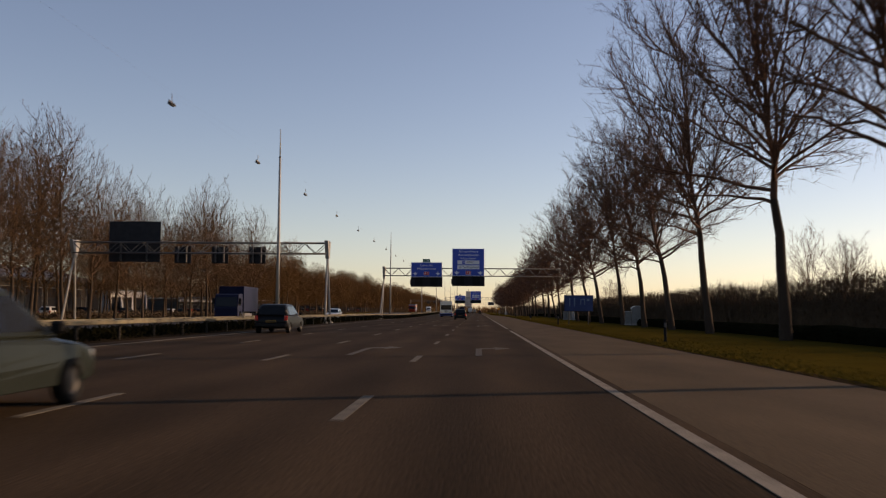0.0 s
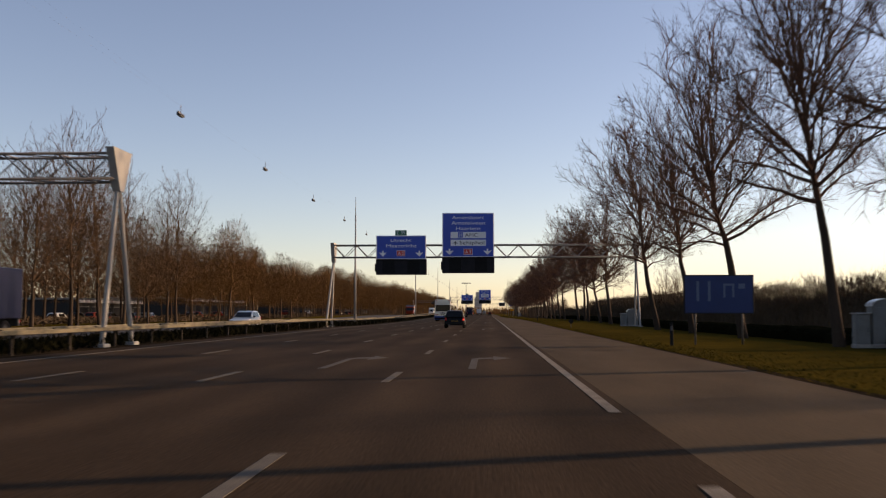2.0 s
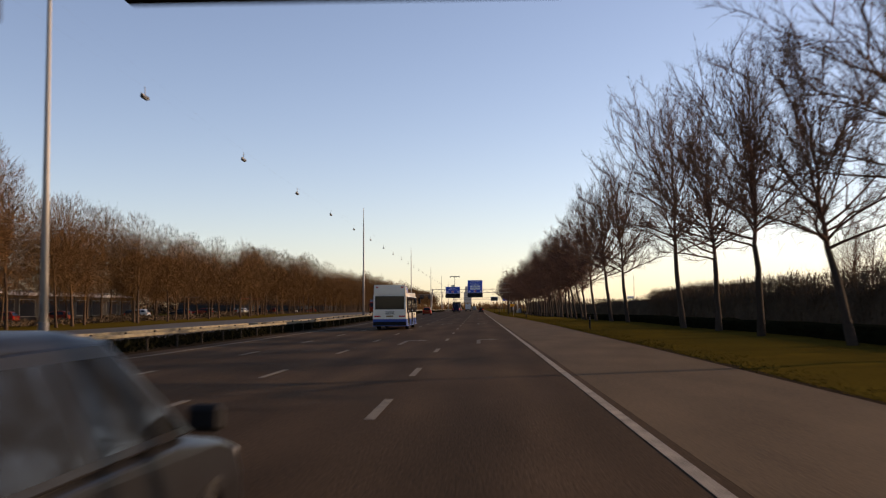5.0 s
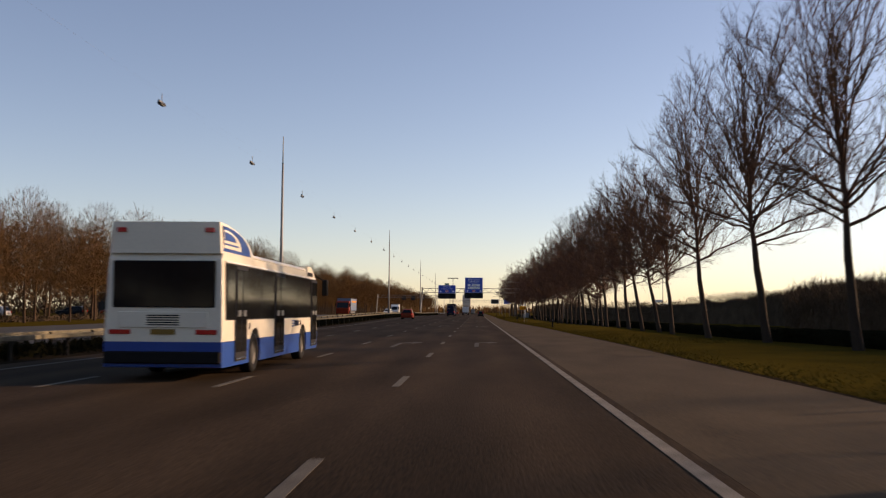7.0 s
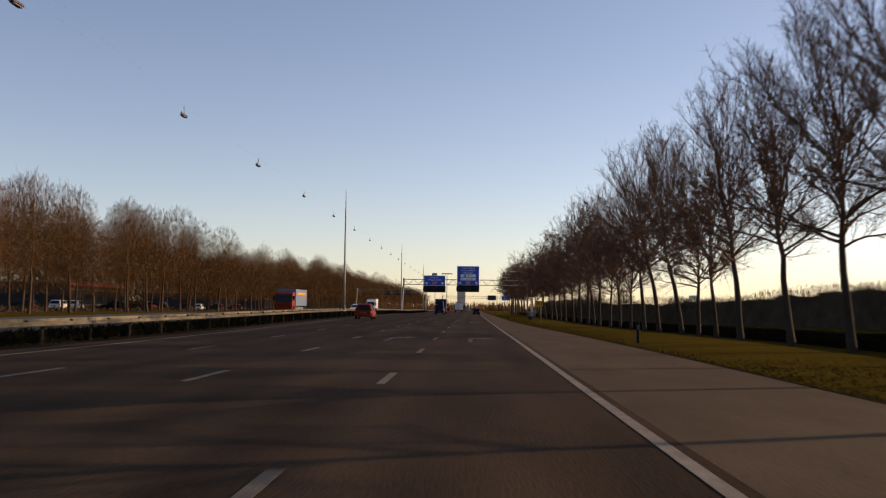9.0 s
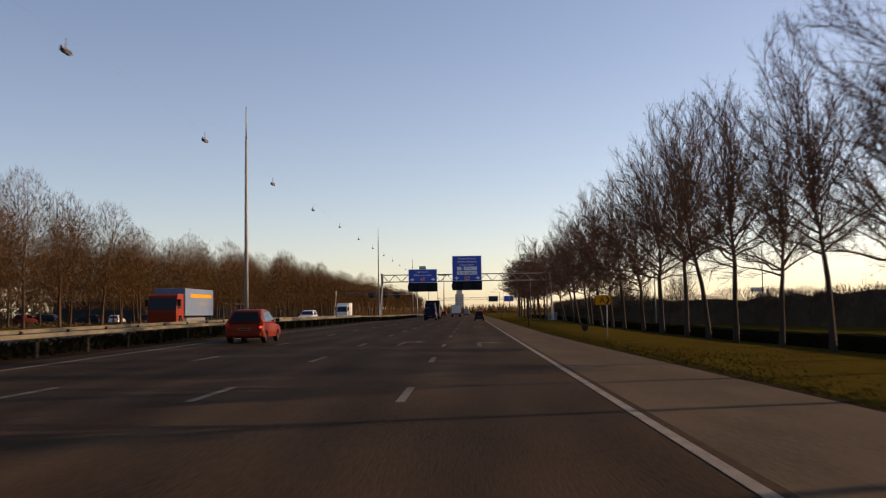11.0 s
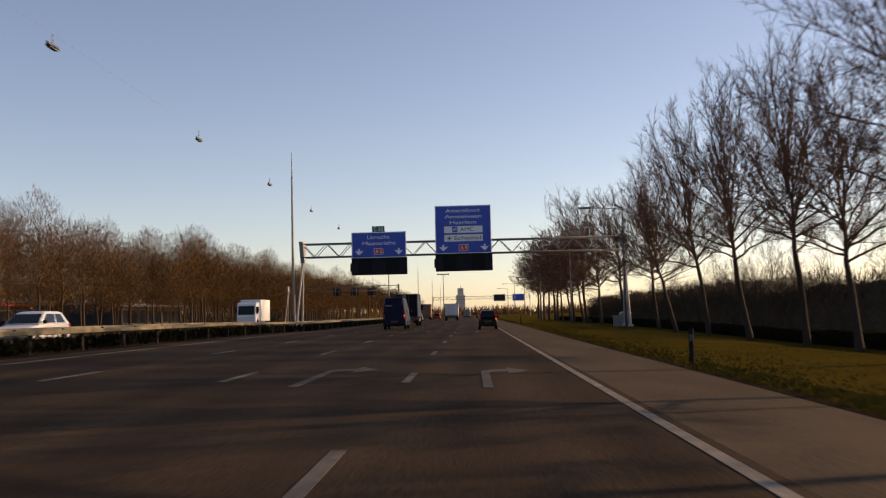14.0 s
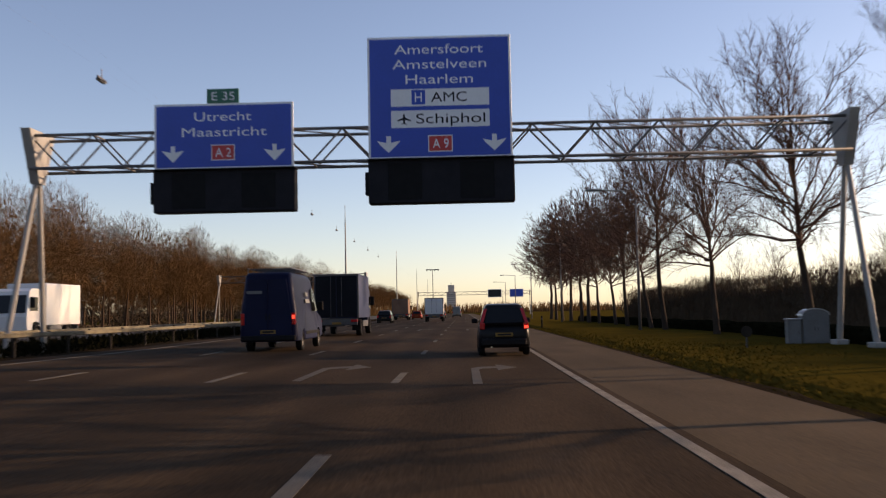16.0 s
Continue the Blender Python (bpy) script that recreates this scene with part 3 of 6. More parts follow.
# ---- trees ----
def grow(seed, height, fork, limbs, reach, thick, subs, twigs, sprigs, lowest, twig_r, sides=5, fuzz=0, fuzz_r=(0.03, 0.068)):
    """A bare winter tree: trunk with leader, limbs, boughs, twigs and sprigs. Returns trunk and crown meshes."""
    rnd = random.Random(seed)
    trunk, crown = Geo(), Geo()
    # leader with a slight wander
    pts, x, y = [], 0.0, 0.0
    steps = 12
    sway = rnd.uniform(-0.14, 0.14), rnd.uniform(-0.14, 0.14)
    for k in range(steps + 1):
        z = height * 0.96 * k / steps
        pts.append(Vector((x, y, z)))
        x += rnd.uniform(-0.16, 0.16) * (1 if z > fork * 0.7 else 0.35) + sway[0] * 0.5
        y += rnd.uniform(-0.16, 0.16) * (1 if z > fork * 0.7 else 0.35) + sway[1] * 0.5
    rad = [thick * (1.15 if k == 0 else 1.0) * (1 - 0.30 * min(1, k * height / steps / fork)) * max(0.06, 1 - max(0, (k * height / steps - fork) / (height - fork)) ** 0.72) for k in range(steps + 1)]
    cut = next(k for k in range(steps + 1) if pts[k].z > fork) + 1
    trunk.path(pts[:cut], rad[:cut], 9)
    crown.path(pts[cut - 1:], rad[cut - 1:], 6)

    def on_leader(z):
        k = min(steps - 1, int(z / (height * 0.96) * steps))
        f = z / (height * 0.96) * steps - k
        return pts[k].lerp(pts[k + 1], min(1, f)), rad[k] * (1 - f) + rad[k + 1] * f

    def bough(p, d, length, r, n, lift, wander, sides):
        q, out, rr = p.copy(), [p.copy()], [r]
        d = d.normalized()
        for k in range(n):
            d = (d + Vector((rnd.uniform(-wander, wander), rnd.uniform(-wander, wander), rnd.uniform(-wander, wander) + lift))).normalized()
            q = q + d * (length / n)
            out.append(q.copy())
            rr.append(max(0.004, r * (1 - 0.9 * (k + 1) / n)))
        crown.path(out, rr, sides)
        return out

    az = rnd.uniform(0, 6.28)
    mid = fork + (height - fork) * 0.40
    for i in range(limbs):
        # each limb leaves the leader low, swings out and rises to its place on a rounded crown
        f = i / (limbs - 1)
        az += 2.4 + rnd.uniform(-0.35, 0.35)
        up = radians(-44 + 128 * f ** 0.85 + rnd.uniform(-8, 8))
        size = rnd.uniform(0.82, 1.06)
        end = Vector((math.cos(az) * math.cos(up) * reach * size, math.sin(az) * math.cos(up) * reach * size, mid + math.sin(up) * (height - mid if up > 0 else mid - fork + 0.3) * size))
        z = fork * lowest + max(0.0, end.z - fork) * rnd.uniform(0.22, 0.5)
        p, r = on_leader(min(z, height * 0.8))
        flat = Vector((end.x - p.x, end.y - p.y, 0))
        bend = p + flat * rnd.uniform(0.38, 0.58) + Vector((0, 0, (end.z - p.z) * rnd.uniform(0.38, 0.56) + 0.3))
        length = (end - p).length
        line, rr = [], []
        thick0 = min(r * 0.6, 0.014 + 0.0155 * length)
        for k in range(7):
            t = k / 6
            q = p * (1 - t) ** 2 + bend * (2 * t * (1 - t)) + end * t * t
            w = 0.040 * length * (0 if k == 0 else 0.6)
            line.append(q + Vector((rnd.gauss(0, w * 0.5), rnd.gauss(0, w * 0.5), rnd.gauss(0, w * 0.5))))
            rr.append(max(0.006, thick0 * (1 - 0.88 * t)))
        crown.path(line, rr, sides)
        for j in range(subs):
            t = 0.1 + 0.9 * (j + rnd.random()) / subs
            k = min(5, int(t * 6))
            q = line[k].lerp(line[k + 1], min(1, t * 6 - k))
            ax = (line[k + 1] - line[k]).normalized()
            side = Vector((rnd.gauss(0, 1), rnd.gauss(0, 1), rnd.gauss(0.35, 0.8)))
            side = (side - ax * side.dot(ax)).normalized()
            dd = ax * rnd.uniform(0.7, 1.1) + side * rnd.uniform(0.4, 0.75) + Vector((0, 0, 0.06))
            ll = max(0.7, length * (0.42 - 0.22 * t) * rnd.uniform(0.7, 1.25))
            bl = bough(q, dd, ll, 0.008 + 0.012 * ll, 3, 0.07, 0.2, 3)
            for m in range(twigs):
                t2 = 0.1 + 0.9 * (m + rnd.random()) / twigs
                k2 = min(2, int(t2 * 3))
                q2 = bl[k2].lerp(bl[k2 + 1], min(1, t2 * 3 - k2))
                ax2 = (bl[k2 + 1] - bl[k2]).normalized()
                s2 = Vector((rnd.gauss(0, 1), rnd.gauss(0, 1), rnd.gauss(0.3, 0.8)))
                s2 = (s2 - ax2 * s2.dot(ax2)).normalized()
                d2 = (ax2 * rnd.uniform(0.7, 1.2) + s2 * rnd.uniform(0.35, 0.75) + Vector((0, 0, 0.05))).normalized()
                l2 = rnd.uniform(0.45, 1.0) * (0.6 + 0.12 * reach) * (1.1 - 0.45 * f)
                tip = q2 + d2 * l2
                crown.spike(q2, tip, twig_r * 1.5)
                for _ in range(sprigs):
                    q3 = q2.lerp(tip, rnd.uniform(0.15, 0.95))
                    d3 = (d2 + Vector((rnd.gauss(0, 0.55), rnd.gauss(0, 0.55), rnd.gauss(0.1, 0.5)))).normalized()
                    crown.sliver(q3, q3 + d3 * rnd.uniform(0.25, 0.65), twig_r, rnd)
    for _ in range(fuzz):
        # fine outer twigs that fill the rounded crown
        d = Vector((rnd.gauss(0, 1), rnd.gauss(0, 1), rnd.gauss(0, 1))).normalized()
        rr = rnd.random() ** 0.45
        q = Vector((d.x * reach * 0.95 * rr, d.y * reach * 0.95 * rr, mid + d.z * (height - mid if d.z > 0 else mid - fork) * 0.92 * rr))
        e = (d + Vector((rnd.gauss(0, 0.45), rnd.gauss(0, 0.45), 0.6 + rnd.gauss(0, 0.35)))).normalized()
        crown.sliver(q, q + e * rnd.uniform(0.4, 1.05), rnd.uniform(*fuzz_r), rnd)
    return trunk, crown


def tree_kind(name, label, group, bark, twig, seed, **shape):
    trunk, crown = grow(seed, **shape)
    th = thing(name, pose(0, 0, 0), label, "tree", group)
    part("trunk", trunk, bark, th, smooth=True)
    part("crown", crown, twig, th, smooth=True)
    return th


def plant(kinds, places, rnd, low, high, lean=3.0, size=lambda y: 1.0, tilt=0.0):
    """Stands the kinds about at the places; the first use of a kind is the original."""
    fresh = set()
    for x, y in places:
        k = rnd.randrange(len(kinds))
        s = rnd.uniform(low, high) * size(y)
        m = pose(x, y, lift(x, y) - 0.05) @ Matrix.Rotation(radians(tilt * (1.2 if y < 130 else 1.0) + rnd.uniform(-lean, lean)), 4, 'Y') @ pose(0, 0, 0, rnd.uniform(-lean, lean), 0, rnd.uniform(0, 360)) @ Matrix.Diagonal((s * rnd.uniform(0.9, 1.1), s, s * rnd.uniform(0.96, 1.04), 1))
        if k in fresh:
            copy_thing(kinds[k], m)
        else:
            kinds[k].matrix_basis = m
            fresh.add(k)


rnd = random.Random(11)
AVENUE = [-20, -8, 4, 16, 28.3, 39, 51.5, 63, 74.2, 86, 97.8, 110.2, 121.6, 152.3, 160.7, 170.4, 180.4, 189.6, 211.6, 222, 232, 241.5, 247.6, 253, 260.2, 266.5, 273.4, 279, 283, 288.6, 295, 301,
          307, 313, 318.6, 325.4, 332.7, 338.3, 345.7, 352.7, 360.6, 367.3, 374.8, 382, 388.3, 395.5, 404.8, 412.2, 420, 434.7, 447.2, 460.5, 467.3, 476, 484, 492] + [500 + 8.2 * k for k in range(6)]
kinds = [tree_kind("avenue_tree", "bare roadside tree with grey-brown bark on the grass verge", "row of trees along the verge", M["bark"], M["twig"], 20 + s,
                   height=h, fork=fk, limbs=24, reach=4.9, thick=0.20, subs=10, twigs=7, sprigs=6, lowest=0.96, twig_r=0.009, fuzz=1500, fuzz_r=(0.006, 0.012))
         for s, (h, fk) in enumerate(((15.0, 4.6), (14.2, 4.3), (15.6, 4.9), (14.6, 4.4), (13.8, 4.2)))]
plant(kinds, [((13.9 if y < 30 else 13.12) + rnd.uniform(-0.3, 0.3), y) for y in AVENUE if y < 500], rnd, 0.94, 1.05, 3.0, lambda y: 1.14 if y < 60 else 0.93 if y < 130 else 0.95 if y < 156 else 0.83 if y < 235 else 0.71 if y < 320 else 0.76 if y < 350 else 0.78 if y < 380 else 0.73 if y < 428 else 0.86 if y < 450 else 0.75 if y < 480 else 0.80, -5.5)
kinds = [tree_kind("avenue_tree", "bare roadside tree with grey-brown bark on the grass verge", "row of trees along the verge", M["bark"], M["twig"], 40 + s,
                   height=14.5, fork=4.4, limbs=14, reach=4.8, thick=0.20, subs=5, twigs=4, sprigs=3, fuzz=2200, lowest=0.96, twig_r=0.028, sides=4) for s in range(2)]
plant(kinds, [(13.0 + rnd.uniform(-0.35, 0.35), y) for y in AVENUE if y >= 500], rnd, 0.92, 1.06, 2.5)

# young trees that stand above the thicket in three places
kinds = [tree_kind("young_tree", "slender bare young tree standing in the dark thicket", "young trees behind the thicket", M["bark"], M["twig"], 50 + s,
                   height=7.6 + s, fork=2.2, limbs=14, reach=2.1, thick=0.09, subs=5, twigs=5, sprigs=4, fuzz=600, fuzz_r=(0.008, 0.016), lowest=0.9, twig_r=0.007, sides=4) for s in range(2)]
plant(kinds, [(25.5 + rnd.uniform(-1.5, 4.5), y + rnd.uniform(-1.5, 1.5)) for y in [*range(404, 490, 6), 63, 67, 71, 196, 199, 203]], rnd, 0.75, 1.05, 3.0)

# wood beyond the opposite carriageway
kinds = [tree_kind("woodland_tree", "tall bare russet tree in the wood beyond the motorway", "wood along the opposite side", M["wood_bark"], M["wood_twig"], 60 + s,
                   height=h, fork=fk, limbs=10, reach=4.4, thick=0.2, subs=3, twigs=3, sprigs=3, fuzz=6400, fuzz_r=(0.014, 0.034), lowest=0.9, twig_r=0.014, sides=4) for s, (h, fk) in enumerate(((18.5, 4.5), (17.0, 4.0), (19.5, 5.0), (16.5, 3.8)))]
open_kinds = [tree_kind("woodland_tree", "tall bare grey-brown tree in the open wood beyond the motorway", "wood along the opposite side", M["bark"], M["open_twig"], 80 + s,
                        height=h, fork=fk, limbs=15, reach=4.8, thick=0.2, subs=5, twigs=4, sprigs=3, fuzz=4200, fuzz_r=(0.011, 0.024), lowest=0.9, twig_r=0.014, sides=4) for s, (h, fk) in enumerate(((18.5, 3.6), (17.0, 3.2), (19.5, 4.0)))]
places = []
for row, (x, step) in enumerate(((-43.0, 7.0), (-48.5, 6.5), (-54.0, 9.0))):
    y = -30 + row * 3
    while y < 720:
        places.append((x + rnd.uniform(-1.8, 1.8), y))
        y += step * rnd.uniform(0.75, 1.3) * (1.0 if y > 60 else 1.2)
plant(open_kinds, [p for p in places if p[1] < 192], rnd, 0.86, 1.04, 3, lambda y: 1.12 if y < 110 else 0.98)
plant(kinds, [p for p in places if p[1] >= 192], rnd, 0.86, 1.06, 3, lambda y: 0.92 if y < 215 else 0.87 if y < 320 else 0.92 if y < 380 else 0.82 if y < 480 else 0.92)
brush = Geo()
for k in range(290000):
    y = rnd.uniform(-30, 725)
    x = rnd.uniform(-60, -42.5)
    if y < 205 and rnd.random() < 0.6 * (1 - soft(170, 205, y)):
        continue
    tall = (11.0 if y < 265 else 10.0 if y < 360 else 9.0 if y < 440 else 12.0) + 2.0 * noise.noise((x * 0.12, y * 0.09, 4))
    z = 2.3 + (tall - 2.3) * rnd.random() ** 0.85
    brush.sliver((x, y, z), (x + rnd.gauss(0, 0.5), y + rnd.gauss(0, 0.6), z + rnd.uniform(0.2, 1.1)), rnd.uniform(0.013, 0.032), rnd)
tagged(part("woodland_brush", brush, M["wood_twig"]), "dense russet brushwood between the trunks of the wood", "brushwood", kind="stuff")
far = Geo()
for k in range(200):
    cx, cy, ch = rnd.uniform(-62, -42), rnd.uniform(715, 1140), rnd.uniform(14, 18)
    far.spike((cx, cy, 0), (cx, cy, ch), 0.22, 4)
    for _ in range(700):
        d = Vector((rnd.gauss(0, 1), rnd.gauss(0, 1), rnd.gauss(0, 1))).normalized() * rnd.random() ** 0.45
        q = Vector((cx + d.x * 4.0, cy + d.y * 4.0, ch * 0.62 + d.z * ch * 0.36))
        far.sliver(q, q + Vector((d.x + rnd.gauss(0, 0.3), d.y + rnd.gauss(0, 0.3), rnd.uniform(0.3, 1.1))), rnd.uniform(0.04, 0.10), rnd)
tagged(part("far_wood", far, M["wood_twig"]), "distant bare russet wood beside the motorway", "wood", kind="stuff")
far = Geo()
for k in range(5000):
    x = rnd.uniform(-420, 420)
    y = 1150 + rnd.uniform(0, 60)
    z = (7 + 4 * noise.noise((x * 0.02, 0, 5))) * rnd.uniform(0.3, 1)
    far.spike((x, y, 0), (x + rnd.gauss(0, 2), y, z + 2), rnd.uniform(0.3, 0.9))
tagged(part("far_tree_line", far, M["wood_twig"]), "low distant tree line on the horizon", "wood", kind="stuff")

# thicket and clipped hedge behind the avenue
def set_back(y):
    """How far the thicket stands back from the road, behind an open field."""
    return 27 * soft(235, 300, y) - 14 * soft(345, 388, y) - 13 * soft(388, 408, y)


def thicket_top(y):
    """The thicket's mean height, taller where it stands back."""
    return 3.1 + 2.3 * soft(240, 300, y) - 1.5 * soft(350, 380, y) - 0.4 * soft(390, 410, y)


th = Geo()
for k in range(260000):
    y = rnd.uniform(-40, 520)
    x = rnd.uniform(19.5, 23.5) + set_back(y)
    top = thicket_top(y) + 0.45 * noise.noise((y * 0.08, x * 0.2, 1)) + 0.55 * noise.noise((y * 0.45, x * 0.5, 6))
    foot = lift(x, y)
    if k % 24 == 0:
        # whips standing above the mass
        z0 = foot + top * rnd.uniform(0.8, 0.95)
        th.sliver((x, y, z0), (x + rnd.gauss(0, 0.1), y + rnd.gauss(0, 0.12), z0 + rnd.uniform(0.3, 1.0)), rnd.uniform(0.006, 0.013), rnd)
    else:
        z0 = foot + top * rnd.random() ** 0.7
        th.sliver((x, y, z0), (x + rnd.gauss(0, 0.16), y + rnd.gauss(0, 0.2), z0 + rnd.uniform(0.1, 0.75)), rnd.uniform(0.010, 0.028), rnd)
# undergrowth below the wood and a dark belt behind the buildings
ug = Geo()
for k in range(45000):
    y = rnd.uniform(40, 560)
    x = rnd.uniform(-57, -46)
    top = max(0.1, 0.45 + 1.0 * noise.noise((y * 0.06, x * 0.1, 9)))
    z0 = top * rnd.random()
    ug.sliver((x, y, z0 - 0.05), (x + rnd.gauss(0, 0.4), y + rnd.gauss(0, 0.5), z0 + rnd.uniform(0.0, 0.5)), rnd.uniform(0.05, 0.11), rnd)
for k in range(60000):
    y = rnd.uniform(-20, 900)
    x = rnd.uniform(-92, -84)
    z0 = (4.5 + 4.5 * soft(190, 240, y) + 2.0 * noise.noise((y * 0.04, 0, 3))) * rnd.random()
    ug.sliver((x, y, z0), (x + rnd.gauss(0, 0.6), y + rnd.gauss(0, 0.9), z0 + rnd.uniform(0.2, 1.6)), rnd.uniform(0.12, 0.32), rnd)
tagged(part("undergrowth", ug, M["thicket"]), "dark bare undergrowth below and behind the wood", "undergrowth", kind="stuff")
core = []
for k in range(561):
    y = -40 + k
    back = set_back(y)
    h, b = thicket_top(y) - 0.75 + 0.45 * noise.noise((y * 0.08, 4.2, 1)) + 0.45 * noise.noise((y * 0.45, 10.5, 6)), lift(21 + back, y)
    core.append([(x, y2, z + b) for x, y2, z in [(20.3 + back, y, -0.1), (20.5 + back + 0.3 * noise.noise((y * 0.6, 0, 2)), y, h * 0.6), (21.2 + back, y, h * 0.95), (21.9 + back, y, h * 1.02), (22.8 + back, y, h * 0.7), (23.0 + back, y, -0.1)]])
# twigs that break up the face and the crest of the dense middle
for k in range(90000):
    row = core[rnd.randrange(0, 560)]
    i = rnd.choice((0, 1, 1, 2, 2, 2))
    a = Vector(row[i]).lerp(Vector(row[i + 1]), rnd.random())
    th.sliver((a.x - 0.1, a.y + rnd.uniform(-0.5, 0.5), a.z - 0.1), (a.x + rnd.gauss(-0.1, 0.15), a.y + rnd.gauss(0, 0.22), a.z + rnd.uniform(0.05, 0.7)), rnd.uniform(0.010, 0.028), rnd)
n0 = len(th.v)
for ring in core:
    th.v.extend(ring)
th.f.extend([(n0 + k * 6 + i, n0 + k * 6 + i + 1, n0 + k * 6 + i + 7, n0 + k * 6 + i + 6) for k in range(560) for i in range(5)])
tagged(part("thicket", th, M["thicket"]), "dense dark bare thicket behind the roadside trees", "thicket", kind="stuff")
hd = Geo()
for k in range(561):
    y = -40 + k
    a, b, h = 0.10 * noise.noise((y * 0.7, 1.5, 0)), 0.10 * noise.noise((y * 0.7, 8.5, 0)), 0.64 + 0.10 * noise.noise((y * 0.3, 0, 2)) + 0.05 * noise.noise((y * 1.7, 3, 2))
    c = lift(14.9, y)
    hd.v.extend([(hx, y, hz + c) for hx, hz in ((14.3 + a, -0.1), (14.25 + a, h * 0.6), (14.45 + a, h * 0.97), (15.35 + b, h), (15.6 + b, h * 0.6), (15.55 + b, -0.1))])
hd.f.extend([(k * 6 + i, k * 6 + i + 1, k * 6 + i + 7, k * 6 + i + 6) for k in range(560) for i in range(5)])
for k in range(62000):
    y = rnd.uniform(-40, 520)
    x = rnd.choice((rnd.uniform(14.15, 14.4), rnd.uniform(14.2, 15.6)))
    z = rnd.uniform(0.0, 0.58) + 0.12 * noise.noise((y * 0.3, 0, 2)) + lift(x, y)
    a = rnd.uniform(0, 6.28)
    hd.sliver((x, y, z), (x + 0.16 * math.cos(a), y + 0.16 * math.sin(a), z + rnd.uniform(-0.05, 0.12)), rnd.uniform(0.02, 0.045), rnd)
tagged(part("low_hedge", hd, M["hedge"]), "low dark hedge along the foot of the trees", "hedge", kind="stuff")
gb = Geo()
for k in range(110000):
    y = rnd.uniform(0, 470)
    x = shoulder_edge(y) + 0.15 + (13.8 - shoulder_edge(y)) * rnd.random() ** 1.5
    a = rnd.uniform(0, 6.28)
    h = rnd.uniform(0.015, 0.06) * (1 + 0.5 * noise.noise((x * 0.5, y * 0.3, 7)))
    b = lift(x, y)
    gb.v.extend([(x, y, b - 0.04), (x + 0.05 * math.cos(a), y + 0.05 * math.sin(a), b - 0.04), (x + rnd.gauss(0, 0.05), y + rnd.gauss(0, 0.05), b + h)])
    n = len(gb.v)
    gb.f.append((n - 3, n - 2, n - 1))
tagged(part("grass_tufts", gb, M["blades"]), "short rough yellow-green winter grass on the verge", "grass", kind="stuff")


# ---- median: masts, hanging lamps, guard rails ----
def mast(y):
    th = thing("lamp_mast", pose(-14.85, y, lift(-14.85, y)), "tall slim galvanised mast in the median carrying the lamp cable", "mast", "masts in the median")
    part("pole", Geo().tube((0, 0, 0.1), (0, 0, 12.5), 0.15, 0.075, n=12), M["grey_paint"], th, smooth=True)
    part("base_plate", Geo().box(-0.28, 0.28, -0.28, 0.28, -0.05, 0.1, 0.02).tube((0, 0, 0.05), (0, 0, 1.3), 0.19, 0.17, n=12), M["steel"], th)
    part("cap", Geo().tube((0, 0, 12.48), (0, 0, 12.6), 0.085, 0.05, n=10), M["dark_steel"], th)
    part("top_tube", Geo().tube((0, 0, 12.58), (0, 0, 14.6), 0.05, 0.03, n=8), M["grey_paint"], th, smooth=True)


MASTS = [-22, 67, 158, 249.0, 337.3, 425.9, 515, 605.5, 695, 784.5]
for y in MASTS:
    mast(y)
lamp = thing("hanging_lamp", pose(-14.8, 77.3, 10.95, 0, 0, 90), "small boat-shaped road lamp hanging from the cable", "lamp", "lamps on the cable over the median")
hull = Geo()
pts = [(-0.42, 0.05, 0.02), (-0.36, 0.1, -0.02), (0.0, 0.14, -0.03), (0.36, 0.1, -0.02), (0.42, 0.05, 0.02)]
for x, w, z in pts:
    hull.v.extend([(x, -w, z + 0.02), (x, -w * 0.6, z + 0.13), (x, w * 0.6, z + 0.13), (x, w, z + 0.02)])
hull.f = [(i * 4 + k, i * 4 + (k + 1) % 4, i * 4 + 4 + (k + 1) % 4, i * 4 + 4 + k) for i in range(4) for k in range(4)] + [(3, 2, 1, 0), (16, 17, 18, 19)]
part("housing", hull, M["dark_steel"], lamp)
part("cover", Geo().box(-0.3, 0.3, -0.09, 0.09, -0.05, 0.0, 0.02), M["lamp_glass"], lamp, "pale lamp cover")
part("hanger", Geo().tube((0, 0, 0.1), (0, 0, 0.51), 0.018, n=6), M["steel"], lamp)
for k in range(-5, 28):
    if k:
        copy_thing(lamp, pose(-14.8, 77.3 + 17.9 * k + (0.3 if k < 5 else 0.6 if k < 12 else -0.4), 10.95, 0, 0, 90))
for a, b in zip(MASTS, MASTS[1:]):
    cable = Geo()
    line = [(-14.84, a + (b - a) * t / 20, 11.45 + 1.0 * (2 * t / 20 - 1) ** 2) for t in range(21)]
    cable.path(line, [0.0008] * 21, 4)
    flat = [(-14.8, a + (b - a) * t / 20, 11.44) for t in range(21)]
    cable.path(flat, [0.0008] * 21, 4)
    tagged(part("lamp_cable", cable, M["dark_steel"]), "thin sagging steel cable between two median masts", "cable", "cables between the masts")


